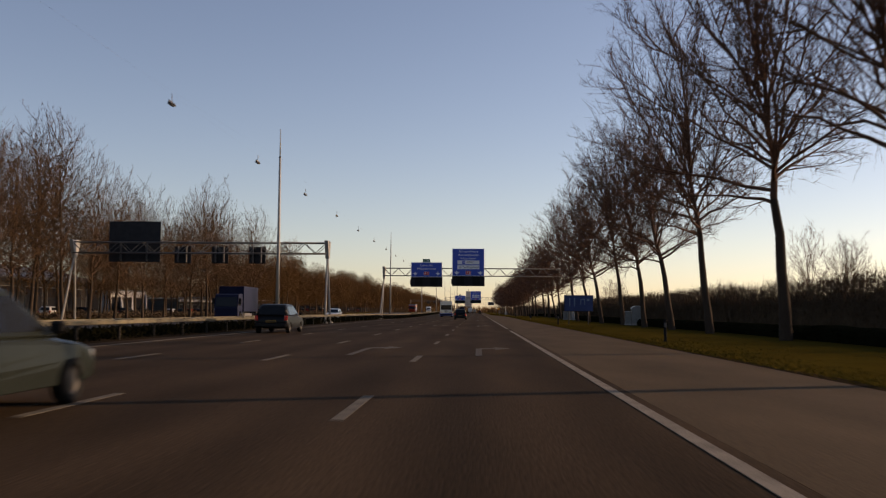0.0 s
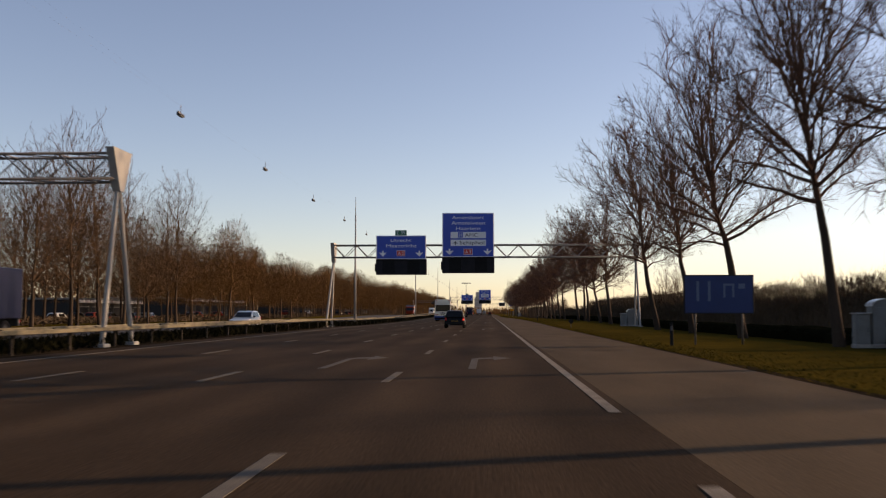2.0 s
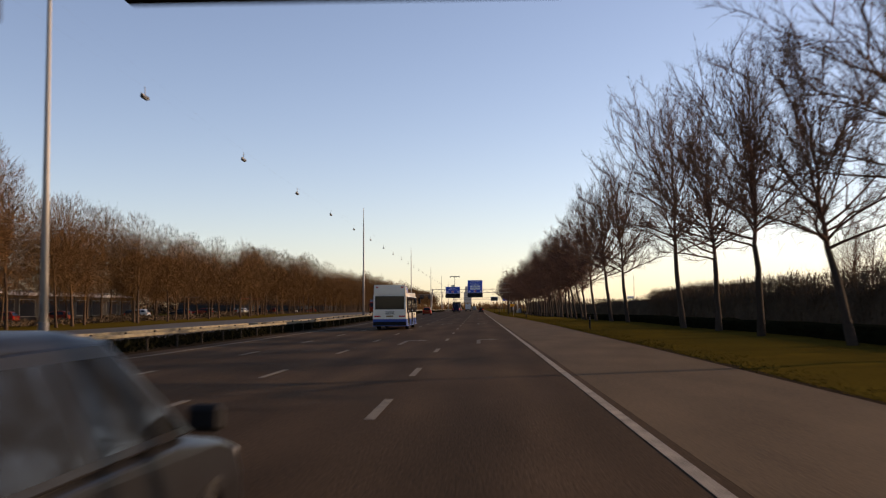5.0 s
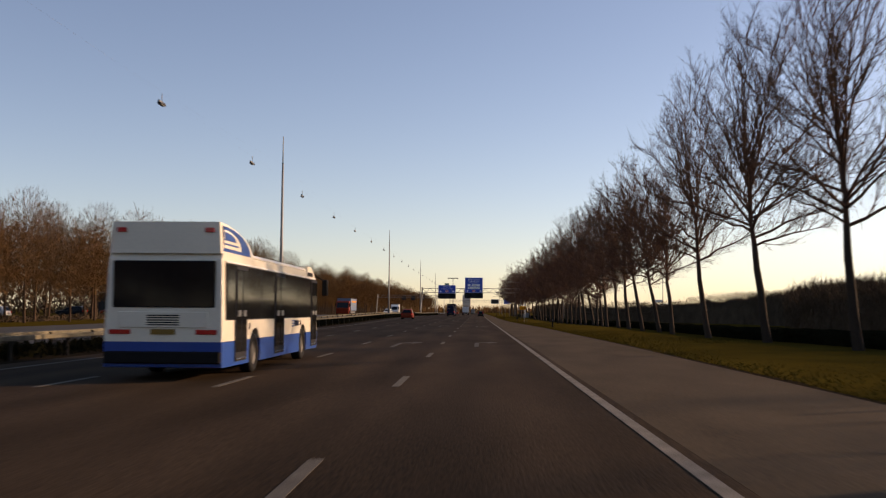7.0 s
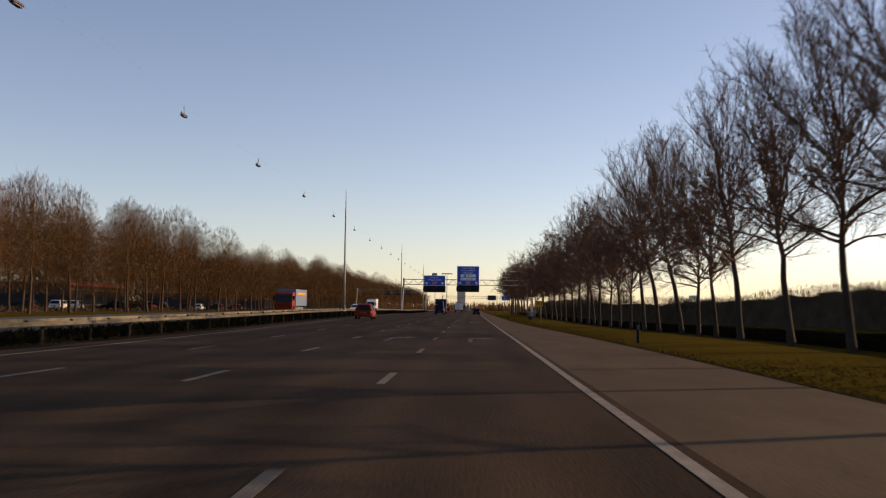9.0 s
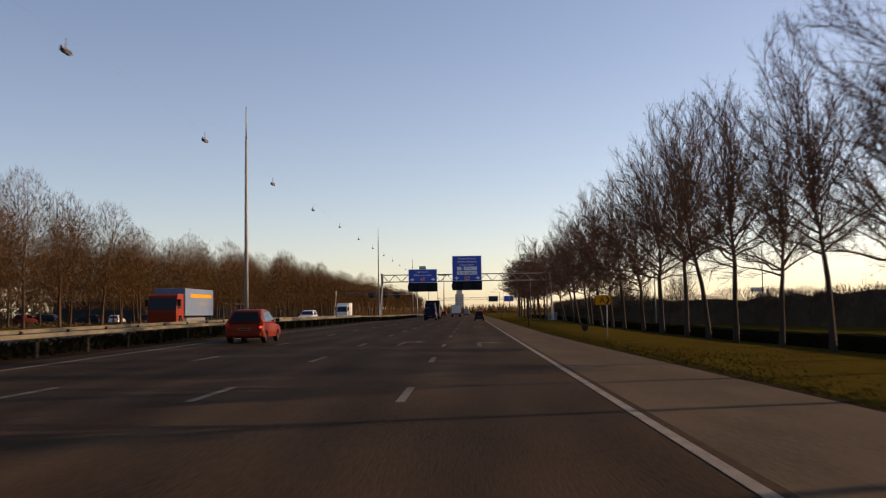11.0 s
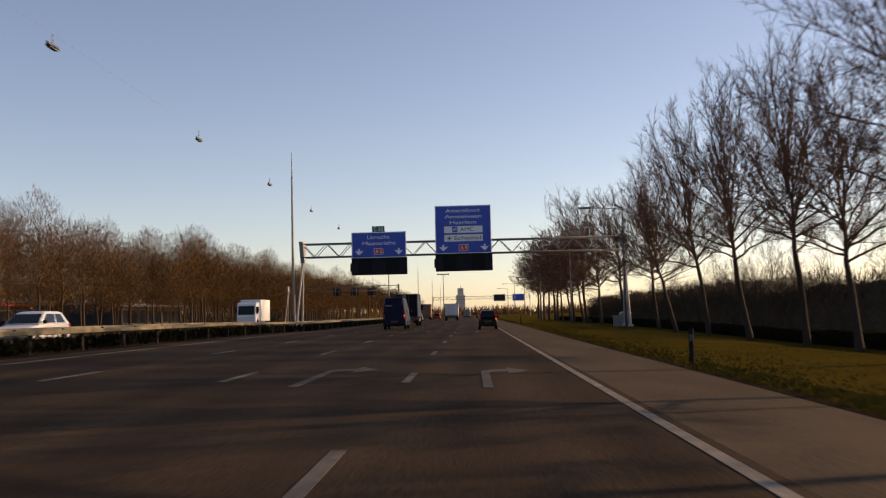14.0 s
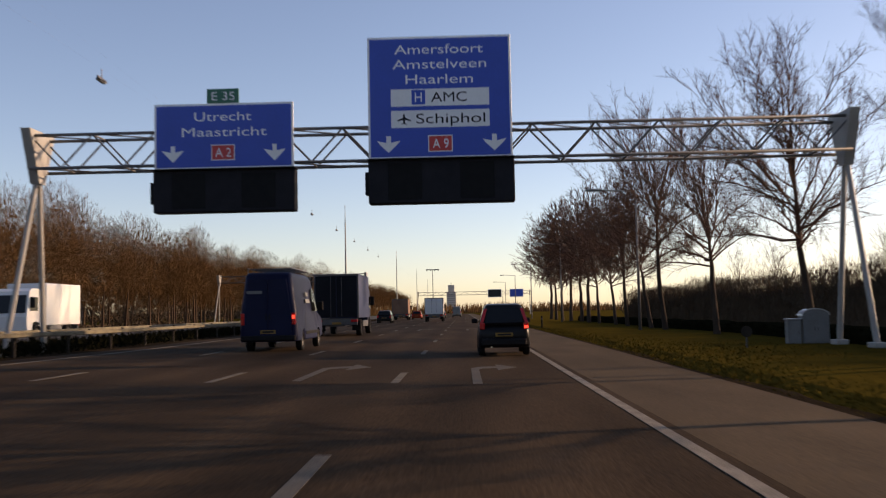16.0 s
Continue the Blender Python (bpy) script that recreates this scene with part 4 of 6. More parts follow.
def guard_rail(x, face, y0, y1, name_label):
    """W-beam on posts; face is the side that looks to the traffic."""
    th = thing("guard_rail", pose(x, y0, 0), name_label, "guard rail", "guard rails in the median")
    o = [(0.0, 0.60), (0.05, 0.62), (0.05, 0.73), (0.03, 0.75), (-0.06, 0.75), (-0.08, 0.73), (-0.08, 0.62), (-0.06, 0.60)]
    beam, n = Geo(), int((y1 - y0) / 4)
    for k in range(n + 1):
        y = (y1 - y0) * k / n
        beam.v.extend([(face * a, y, z + lift(x, y0 + y)) for a, z in o])
    beam.f = [(k * 8 + i, k * 8 + (i + 1) % 8, k * 8 + 8 + (i + 1) % 8, k * 8 + 8 + i) for k in range(n) for i in range(8)] + [tuple(range(8)), tuple(range(n * 8 + 7, n * 8 - 1, -1))]
    part("beam", beam, M["rail"], th)
    post = Geo().box(-face * 0.13 - 0.04, -face * 0.13 + 0.04, -0.05, 0.05, -0.1, 0.68).box(min(-face * 0.14, -face * 0.012), max(-face * 0.14, -face * 0.012), -0.04, 0.04, 0.5, 0.7).mesh("post", M["rail_post"])
    k = 0
    while k * 4.0 + 2 < y1 - y0:
        part("post", post, M["rail_post"], th, at=pose(0, 2 + 4.0 * k, lift(x, y0 + 2 + 4.0 * k)))
        k += 1


for k in range(0, 9):
    guard_rail(-13.95, 1, -40 + 64 * k, -40 + 64 * (k + 1) - 0.02, "weathered steel box-beam guard rail along the median")
    guard_rail(-16.6, -1, -40 + 64 * k, -40 + 64 * (k + 1) - 0.02, "weathered steel guard rail facing the opposite carriageway")

# added near-black slivers; the shade under the rails is in their colour
scrub = Geo()
for k in range(90000):
    y = rnd.uniform(-40, 520)
    x = rnd.uniform(-16.35, -14.05)
    z = rnd.uniform(-0.03, 0.30) + lift(x, y)
    a = rnd.uniform(0, 6.28)
    scrub.sliver((x, y, z), (x + 0.14 * math.cos(a), y + 0.14 * math.sin(a), z + rnd.uniform(0.1, 0.34)), rnd.uniform(0.03, 0.06), rnd)
tagged(part("median_scrub", scrub, M["hedge"]), "near-black scrub added between the median rails for the shade there", "scrub", kind="stuff")

# ---- verge furniture ----
for x, y in ((7.4, -12), (7.6, 37), (7.45, 87.7), (7.6, 192.5), (7.0, 268), (5.45, 374.5), (5.9, 474)):
    th = thing("marker_post", pose(x, y, lift(x, y) - 0.03), "slim black and white reflector post on the verge", "marker post", "reflector posts along the verge")
    part("post", Geo().box(-0.06, 0.06, -0.03, 0.03, 0, 0.95, 0.012), M["plastic"], th, "dark weathered post")
    part("reflector", Geo().box(-0.045, 0.045, -0.037, -0.03, 0.62, 0.8), M["dark_steel"], th)


def street_lamp(y):
    th = thing("street_lamp", pose(11.0, y, lift(11.0, y) - 0.03), "grey street lamp with a long arm over the shoulder", "street lamp", "street lamps along the slip road")
    part("pole", Geo().tube((0, 0, 0), (0, 0, 9.1), 0.11, 0.06, n=10), M["steel"], th, smooth=True)
    part("arm", Geo().tube((0, 0, 9.05), (-2.4, 0, 9.2), 0.045, 0.035, n=8), M["steel"], th, smooth=True)
    head = Geo().slab_yz([(-0.12, 0), (0.12, 0), (0.16, 0.06), (0.08, 0.14), (-0.08, 0.14), (-0.16, 0.06)], -3.3, -2.3)
    head.v = [(x, y2 * (0.6 if x < -3 else 1), z + 9.13) for x, y2, z in head.v]
    part("lamp_head", head, M["cabinet"], th, "flat grey lamp head")
    part("cover", Geo().box(-3.2, -2.5, -0.09, 0.09, 9.10, 9.13), M["lamp_glass"], th)


for y in (420.0, 459.0, 508.0, 557.0, 606.0, 655.0):
    street_lamp(y)


def cabinet_pair(x, y, z, flat_h, arch_h, scrawl=False):
    """A low flat-roofed switch cabinet and a wider one with an arched roof beside it."""
    th = thing("roadside_cabinet", pose(x, y, z), "low grey switch cabinet with a shiny flat roof", "cabinet", "switch cabinets on the verge")
    part("foot", Geo().box(-0.28, 0.28, -0.23, 0.23, 0, 0.14, 0.01), M["concrete"], th)
    part("body", Geo().box(-0.25, 0.25, -0.2, 0.2, 0.14, flat_h - 0.05, 0.015), M["cabinet"], th)
    part("roof", Geo().box(-0.29, 0.29, -0.25, 0.25, flat_h - 0.05, flat_h, 0.015), M["bright_steel"], th, "bare metal roof")
    dr = part("door", Geo().box(-0.21, 0.21, -0.212, -0.202, 0.22, flat_h - 0.12, 0.003), M["cabinet"], th)
    part("handle", Geo().box(0.13, 0.16, -0.232, -0.212, flat_h * 0.45, flat_h * 0.58), M["dark_steel"], dr)
    th = thing("roadside_cabinet", pose(x + 0.84, y + 0.1, z), "wide grey switch cabinet with an arched roof", "cabinet", "switch cabinets on the verge")
    part("foot", Geo().box(-0.55, 0.55, -0.31, 0.31, 0, 0.14, 0.01), M["concrete"], th)
    arch = [(0.5 * math.cos(a), arch_h - 0.28 + 0.24 * math.sin(a)) for a in [math.pi * k / 12 for k in range(13)]]
    part("body", Geo().slab_xz([(-0.5, 0.14), (0.5, 0.14)] + arch, -0.28, 0.28), M["cabinet"], th)
    rim = [(0.54 * math.cos(a), arch_h - 0.28 + 0.28 * math.sin(a)) for a in [math.pi * k / 12 for k in range(13)]]
    part("roof", Geo().slab_xz(rim + [(p[0], p[1] + 0.004) for p in reversed(arch)], -0.32, 0.32), M["bright_steel"], th, "arched metal roof")
    for side in (-1, 1):
        dr = part("door", Geo().box(min(side * 0.01, side * 0.45), max(side * 0.01, side * 0.45), -0.292, -0.282, 0.22, arch_h - 0.32, 0.003), M["cabinet"], th)
        part("handle", Geo().box(side * 0.06 - 0.015, side * 0.06 + 0.015, -0.312, -0.292, arch_h * 0.42, arch_h * 0.52), M["dark_steel"], dr)
    if scrawl:
        line = [Vector((0.16, -0.296, 0.75)), Vector((0.20, -0.296, 1.15)), Vector((0.27, -0.296, arch_h - 0.35)), Vector((0.36, -0.296, 1.1)), Vector((0.43, -0.296, 0.72))]
        part("scrawl", Geo().path(line, [0.012, 0.022, 0.028, 0.02, 0.012], 4), M["sign_white"], th, "white paint scrawl")


cabinet_pair(13.45, 84.3, 0.04, 1.25, 1.75)
cabinet_pair(12.72, 138.6, 0.04, 1.2, 1.62, scrawl=True)
cabinet_pair(12.42, 434.5, lift(12.4, 434.5) - 0.16, 1.12, 1.5)

# a lamp post behind the hedge and a far signpost on the slip road
th = thing("lamp_post", pose(17.05, 367.6, lift(17, 367.6) - 0.03), "slim grey lamp post behind the low hedge", "street lamp")
part("pole", Geo().tube((0, 0, 0), (0, 0, 6.0), 0.085, 0.05, n=10), M["steel"], th, smooth=True)
part("lamp_head", Geo().box(-0.28, 0.28, -0.12, 0.12, 5.98, 6.12, 0.04), M["dark_steel"], th, "small flat lamp head")
th = thing("signpost", pose(52.8, 452, lift(52.8, 452) - 0.03), "far pole with two pale sign boards on the slip road", "road sign")
part("pole", Geo().tube((0, 0, 0), (0, 0, 12.3), 0.13, 0.08, n=8), M["steel"], th, smooth=True)
for x0, x1, z0, z1 in ((-2.3, -0.2, 4.6, 5.4), (-1.0, 1.5, 3.2, 4.3)):
    part("board", Geo().box(x0, x1, -0.2, -0.12, z0, z1, 0.02), M["clad"], th, "pale sign board")

# blue roadside sign with text that cannot be read
th = thing("roadside_sign", pose(8.05, 88.2, -0.06), "blue roadside information sign on two posts", "road sign")
part("panel", Geo().box(0, 2.75, 0, 0.06, 1.3, 2.85, 0.01), M["sign_back"], th, "dull metal rim")
part("face", Geo().box(0.05, 2.7, -0.006, 0.02, 1.35, 2.8, 0.003), M["roadside_blue"], th, "blue face")
for a, b, z0, z1 in ((0.50, 0.60, 1.8, 2.6), (0.95, 1.05, 1.8, 2.6), (1.55, 1.63, 1.95, 2.5), (1.9, 1.98, 1.95, 2.5), (1.63, 1.9, 2.42, 2.5), (2.15, 2.4, 2.3, 2.5)):
    part("text_bar", Geo().box(a, b, -0.011, -0.007, z0, z1), M["trailer"], th)
for x in (0.45, 2.3):
    part("post", Geo().tube((x, 0.1, 0), (x, 0.1, 2.7), 0.04, n=8), M["steel"], th, smooth=True)

# yellow diversion sign
th = thing("diversion_sign", pose(6.9, 332.8, lift(6.9, 332.8) - 0.03), "yellow diversion sign with black letter and arrow on one pale post", "road sign")
part("panel", Geo().box(-0.04, 0.86, 0, 0.03, 1.97, 2.52, 0.008), M["sign_yellow"], th, "yellow face")
lettering("A", 0.22, 0.52, 2.245, 0.34, -0.004, M["black"], th)
part("arrow", Geo().slab_xz([(0.56, 2.49), (0.66, 2.49), (0.83, 2.245), (0.66, 2.0), (0.56, 2.0), (0.72, 2.245)], -0.005, -0.001), M["black"], th)
part("frame", Geo().box(-0.055, 0.875, 0.002, 0.022, 2.521, 2.535).box(-0.055, 0.875, 0.002, 0.022, 1.955, 1.969).box(-0.055, -0.041, 0.002, 0.022, 1.969, 2.521).box(0.861, 0.875, 0.002, 0.022, 1.969, 2.521), M["black"], th, "thin black rim")
part("post", Geo().tube((0.64, 0.07, 0), (0.64, 0.07, 2.5), 0.035, n=10), M["grey_paint"], th, "pale metal post", smooth=True)
for z in (2.1, 2.4):
    part("clamp", Geo().box(0.58, 0.70, 0.031, 0.11, z - 0.02, z + 0.02), M["steel"], th)
th = thing("low_stake", pose(8.2, 337.5, lift(8.2, 337.5) - 0.03), "thin dark stake in the grass verge", "marker post", "low stakes on the verge")
part("stake", Geo().box(-0.025, 0.025, -0.02, 0.02, 0, 0.5, 0.005), M["dark_steel"], th)
for x, y in ((7.35, 132.04), (6.5, 335.2), (9.6, 431.0)):
    th = thing("verge_marker", pose(x, y, lift(x, y) - 0.03), "small dark disc marker on a low stake in the grass", "marker post", "low stakes on the verge")
    part("stake", Geo().box(-0.025, 0.025, -0.002, 0.02, 0, 0.72), M["dark_steel"], th)
    part("disc", Geo().tube((0, -0.03, 0.58), (0, -0.005, 0.58), 0.2, n=16), M["rail_post"], th)


# ---- vehicles ----
def shell(g, outline, hw, chamfer=0.06, top=None, z0=0.0, z1=1.0, steps=2):
    """Side outline (y, z) closed across the width, edges rounded; half-width narrows to top between z0 and z1."""
    n = len(outline)
    cy, cz = sum(p[0] for p in outline) / n, sum(p[1] for p in outline) / n

    def width(z):
        if top is None:
            return hw
        return hw + (top - hw) * min(1, max(0, (z - z0) / (z1 - z0)))

    turns = [math.pi / 2 * k / steps for k in range(steps + 1)]
    rings = [(-1, a) for a in reversed(turns)] + [(1, a) for a in turns]
    for x_sign, a in rings:
        for y, z in outline:
            w, cut = width(z), chamfer * (1 - math.cos(a))
            dy, dz = cy - y, cz - z
            l = math.hypot(dy, dz) or 1
            g.v.append((x_sign * (w - chamfer + chamfer * math.sin(a)), y + dy / l * cut, z + dz / l * cut))
    m = len(rings)
    b = len(g.v) - m * n
    for r in range(m - 1):
        for k in range(n):
            g.f.append((b + r * n + k, b + r * n + (k + 1) % n, b + (r + 1) * n + (k + 1) % n, b + (r + 1) * n + k))
    g.f.append(tuple(b + k for k in range(n - 1, -1, -1)))
    g.f.append(tuple(b + (m - 1) * n + k for k in range(n)))
    return g


def arch(y, r, z, n=8):
    """Points of a wheel arch from front to back along the sill at height z."""
    return [(y + r * math.cos(math.pi * k / n), z + r * math.sin(math.pi * k / n) * 0.95) for k in range(n + 1)]


WHEELS = {}


def wheel(parent, x, y, r, w):
    s = 1 if x > 0 else -1
    if (r, w, s) not in WHEELS:
        tyre, rim = Geo(), Geo()
        prof = [(0.62, 0.5), (0.92, 0.5), (1.0, 0.36), (1.0, -0.36), (0.92, -0.5), (0.62, -0.5)]
        n = 20
        for a, b in prof:
            tyre.v.extend([(b * w, r * a * math.cos(6.2832 * k / n), r * a * math.sin(6.2832 * k / n)) for k in range(n)])
        tyre.f = [(i * n + k, i * n + (k + 1) % n, (i + 1) % 6 * n + (k + 1) % n, (i + 1) % 6 * n + k) for i in range(6) for k in range(n)]
        for a, b in ((0.63, 0.42), (0.5, 0.30), (0.2, 0.36), (0.0001, 0.36)):
            rim.v.extend([(s * b * w, r * a * math.cos(6.2832 * k / n), r * a * math.sin(6.2832 * k / n)) for k in range(n)])
        rim.f = [(i * n + k, i * n + (k + 1) % n, (i + 1) * n + (k + 1) % n, (i + 1) * n + k) for i in range(3) for k in range(n)]
        WHEELS[(r, w, s)] = tyre.mesh("tyre", M["rubber"], True), rim.mesh("rim", M["rim"])
    ty, ri = WHEELS[(r, w, s)]
    wh = part("wheel", Geo().tube((-0.4 * w, 0, 0), (0.3 * w * s, 0, 0), r * 0.25, n=10), M["dark_steel"], parent, at=pose(x, y, r))
    part("tyre", ty, M["rubber"], wh)
    part("rim", ri, M["rim"], wh)


def quad_panel(g, pts, off):
    """A four-cornered pane standing off by the vector off."""
    o = Vector(off)
    v = [tuple(Vector(p)) for p in pts] + [tuple(Vector(p) + o) for p in pts]
    return g.add(v, [(3, 2, 1, 0), (4, 5, 6, 7), (0, 1, 5, 4), (1, 2, 6, 5), (2, 3, 7, 6), (3, 0, 4, 7)])


def car(name, label, m, L=3.9, W=1.68, H=1.5, paint="black_paint", lit=False, tall=False, group="cars on the motorway", beacon=False):
    """A hatchback; origin on the road under its tail, nose towards +y."""
    th = thing(name, m, label, "car", group)
    hw, r = W / 2, 0.30
    belt, sill = H * 0.60, 0.24
    ya, yb = 0.62, L - 0.74
    o = [(L - 0.02, sill + 0.08), (L, 0.5), (L - 0.08, belt * 0.78), (L - 0.35, belt * 0.86), (L * 0.70, belt), (0.16, belt), (0.07, belt * 0.96), (0.0, belt * 0.75), (0.02, 0.34), (0.10, sill)]
    o += [p for p in arch(ya, -r - 0.05, sill)] + [p for p in arch(yb, -r - 0.05, sill)]
    o = o[:10] + [(ya - (r + 0.05) * math.cos(math.pi * k / 8), sill + (r + 0.04) * math.sin(math.pi * k / 8)) for k in range(9)] + \
        [(yb - (r + 0.05) * math.cos(math.pi * k / 8), sill + (r + 0.04) * math.sin(math.pi * k / 8)) for k in range(9)]
    part("body", shell(Geo(), o, hw, 0.17, top=hw - 0.05, z0=0.5, z1=belt, steps=4), M[paint], th, smooth="small")
    # cabin with sloping windscreen and steep tail
    back, rake = (0.04, 0.22) if tall else (0.08, 0.42)
    cab = [(L * 0.74, belt - 0.02), (L * 0.53, H - 0.05), (L * 0.42, H), (0.95, H), (0.55 + rake * 0.4, H - 0.015), (rake + back - 0.03, H - 0.07), (back - 0.03, belt - 0.02)]
    part("cabin", shell(Geo(), cab, hw - 0.04, 0.13, top=hw - 0.24, z0=belt, z1=H, steps=4), M[paint], th, smooth="small")
    zt, zb = H - 0.13, belt + 0.05

    def wx(z):
        return hw - 0.04 - 0.20 * (z - belt) / (H - belt)

    def yback(z):
        return back - 0.03 + rake * (z - belt) / (H - 0.07 - belt)

    def yfront(z):
        return L * 0.74 - L * 0.21 * (z - belt) / (H - 0.05 - belt)

    win = Geo()
    quad_panel(win, [(-wx(zb) + 0.14, yback(zb), zb), (wx(zb) - 0.14, yback(zb), zb), (wx(zt) - 0.14, yback(zt), zt), (-wx(zt) + 0.14, yback(zt), zt)], (0, -0.012, 0.002))
    part("rear_window", win, M["glass"], th, "dark rear window")
    ws = Geo()
    quad_panel(ws, [(-wx(zb) + 0.1, yfront(zb), zb), (-wx(zt) + 0.08, yfront(zt), zt), (wx(zt) - 0.08, yfront(zt), zt), (wx(zb) - 0.1, yfront(zb), zb)], (0, 0.012, 0.006))
    part("windscreen", ws, M["glass"], th)
    for s in (-1, 1):
        for a, b in ((0.14, 0.46), (0.50, 0.93)):
            pts = []
            for f, z in ((a, zb), (b, zb), (b, zt), (a, zt)):
                y = yback(z) + 0.06 + (yfront(z) - yback(z) - 0.12) * f
                pts.append((s * (wx(z) + 0.002), y, z))
            part("side_window", quad_panel(Geo(), pts, (s * 0.008, 0, 0.002)), M["glass"], th)
        lampz = (belt * 0.72, belt * 1.0) if not tall else (belt * 0.85, H - 0.12)
        lx, ox = hw - 0.20, hw - 0.05
        part("tail_lamp", Geo().box(min(s * lx, s * ox), max(s * lx, s * ox), -0.018 if not tall else 0.0, 0.16, lampz[0], lampz[1] if not tall else belt + 0.05, 0.012), M["tail"], th, "red tail lamp")
        if lit and s > 0:
            part("lit_lamp", Geo().box(lx + 0.03, ox - 0.01, -0.03, 0.0, lampz[0] + 0.02, lampz[0] + 0.10, 0.006), M["tail_lit"], th, "glowing lamp")
        if tall:
            lz = belt + 0.06
            quadp = [(s * (wx(lz) - 0.10), yback(lz), lz), (s * wx(lz), yback(lz) + 0.005, lz), (s * wx(H - 0.15), yback(H - 0.15) + 0.005, H - 0.15), (s * (wx(H - 0.15) - 0.09), yback(H - 0.15), H - 0.15)]
            part("tail_lamp", quad_panel(Geo(), quadp if s > 0 else quadp[::-1], (0, -0.02, 0.002)), M["tail"], th, "tall red tail lamp beside the window")
        part("mirror", Geo().box(min(s * (hw - 0.02), s * (hw + 0.17)), max(s * (hw - 0.02), s * (hw + 0.17)), L * 0.66, L * 0.66 + 0.1, belt + 0.02, belt + 0.17, 0.03), M["plastic"], th)
        part("headlamp", Geo().box(min(s * (hw - 0.42), s * (hw - 0.06)), max(s * (hw - 0.42), s * (hw - 0.06)), L - 0.2, L - 0.01, 0.52, 0.66, 0.02), M["lamp_glass"], th)
        for y in (ya, yb):
            wheel(th, s * (hw - 0.10), y, r, 0.19)
    part("bumper", Geo().box(-hw + 0.10, hw - 0.10, -0.05, 0.12, 0.30, 0.52, 0.045), M[paint], th, "rear bumper")
    part("exhaust", Geo().tube((-hw * 0.5, -0.03, 0.27), (-hw * 0.5, 0.3, 0.27), 0.03, n=8), M["chrome"], th)
    part("number_plate", Geo().box(-0.26, 0.26, -0.045 if tall else -0.03, 0.05, belt * 0.62, belt * 0.62 + 0.11, 0.004), M["plate"], th, "yellow plate with a plain dark bar")
    part("plate_bar", Geo().box(-0.2, 0.2, -0.049 if tall else -0.034, -0.044 if tall else -0.029, belt * 0.62 + 0.03, belt * 0.62 + 0.08), M["black"], th)
    part("wiper", Geo().tube((0.0, yback(zb) - 0.02, zb - 0.02), (0.32, yback(zb + 0.1) - 0.025, zb + 0.1), 0.01, n=5), M["plastic"], th)
    part("aerial", Geo().tube((0, 0.6, H), (0, 0.35, H + 0.22), 0.008, n=5), M["plastic"], th)
    return th


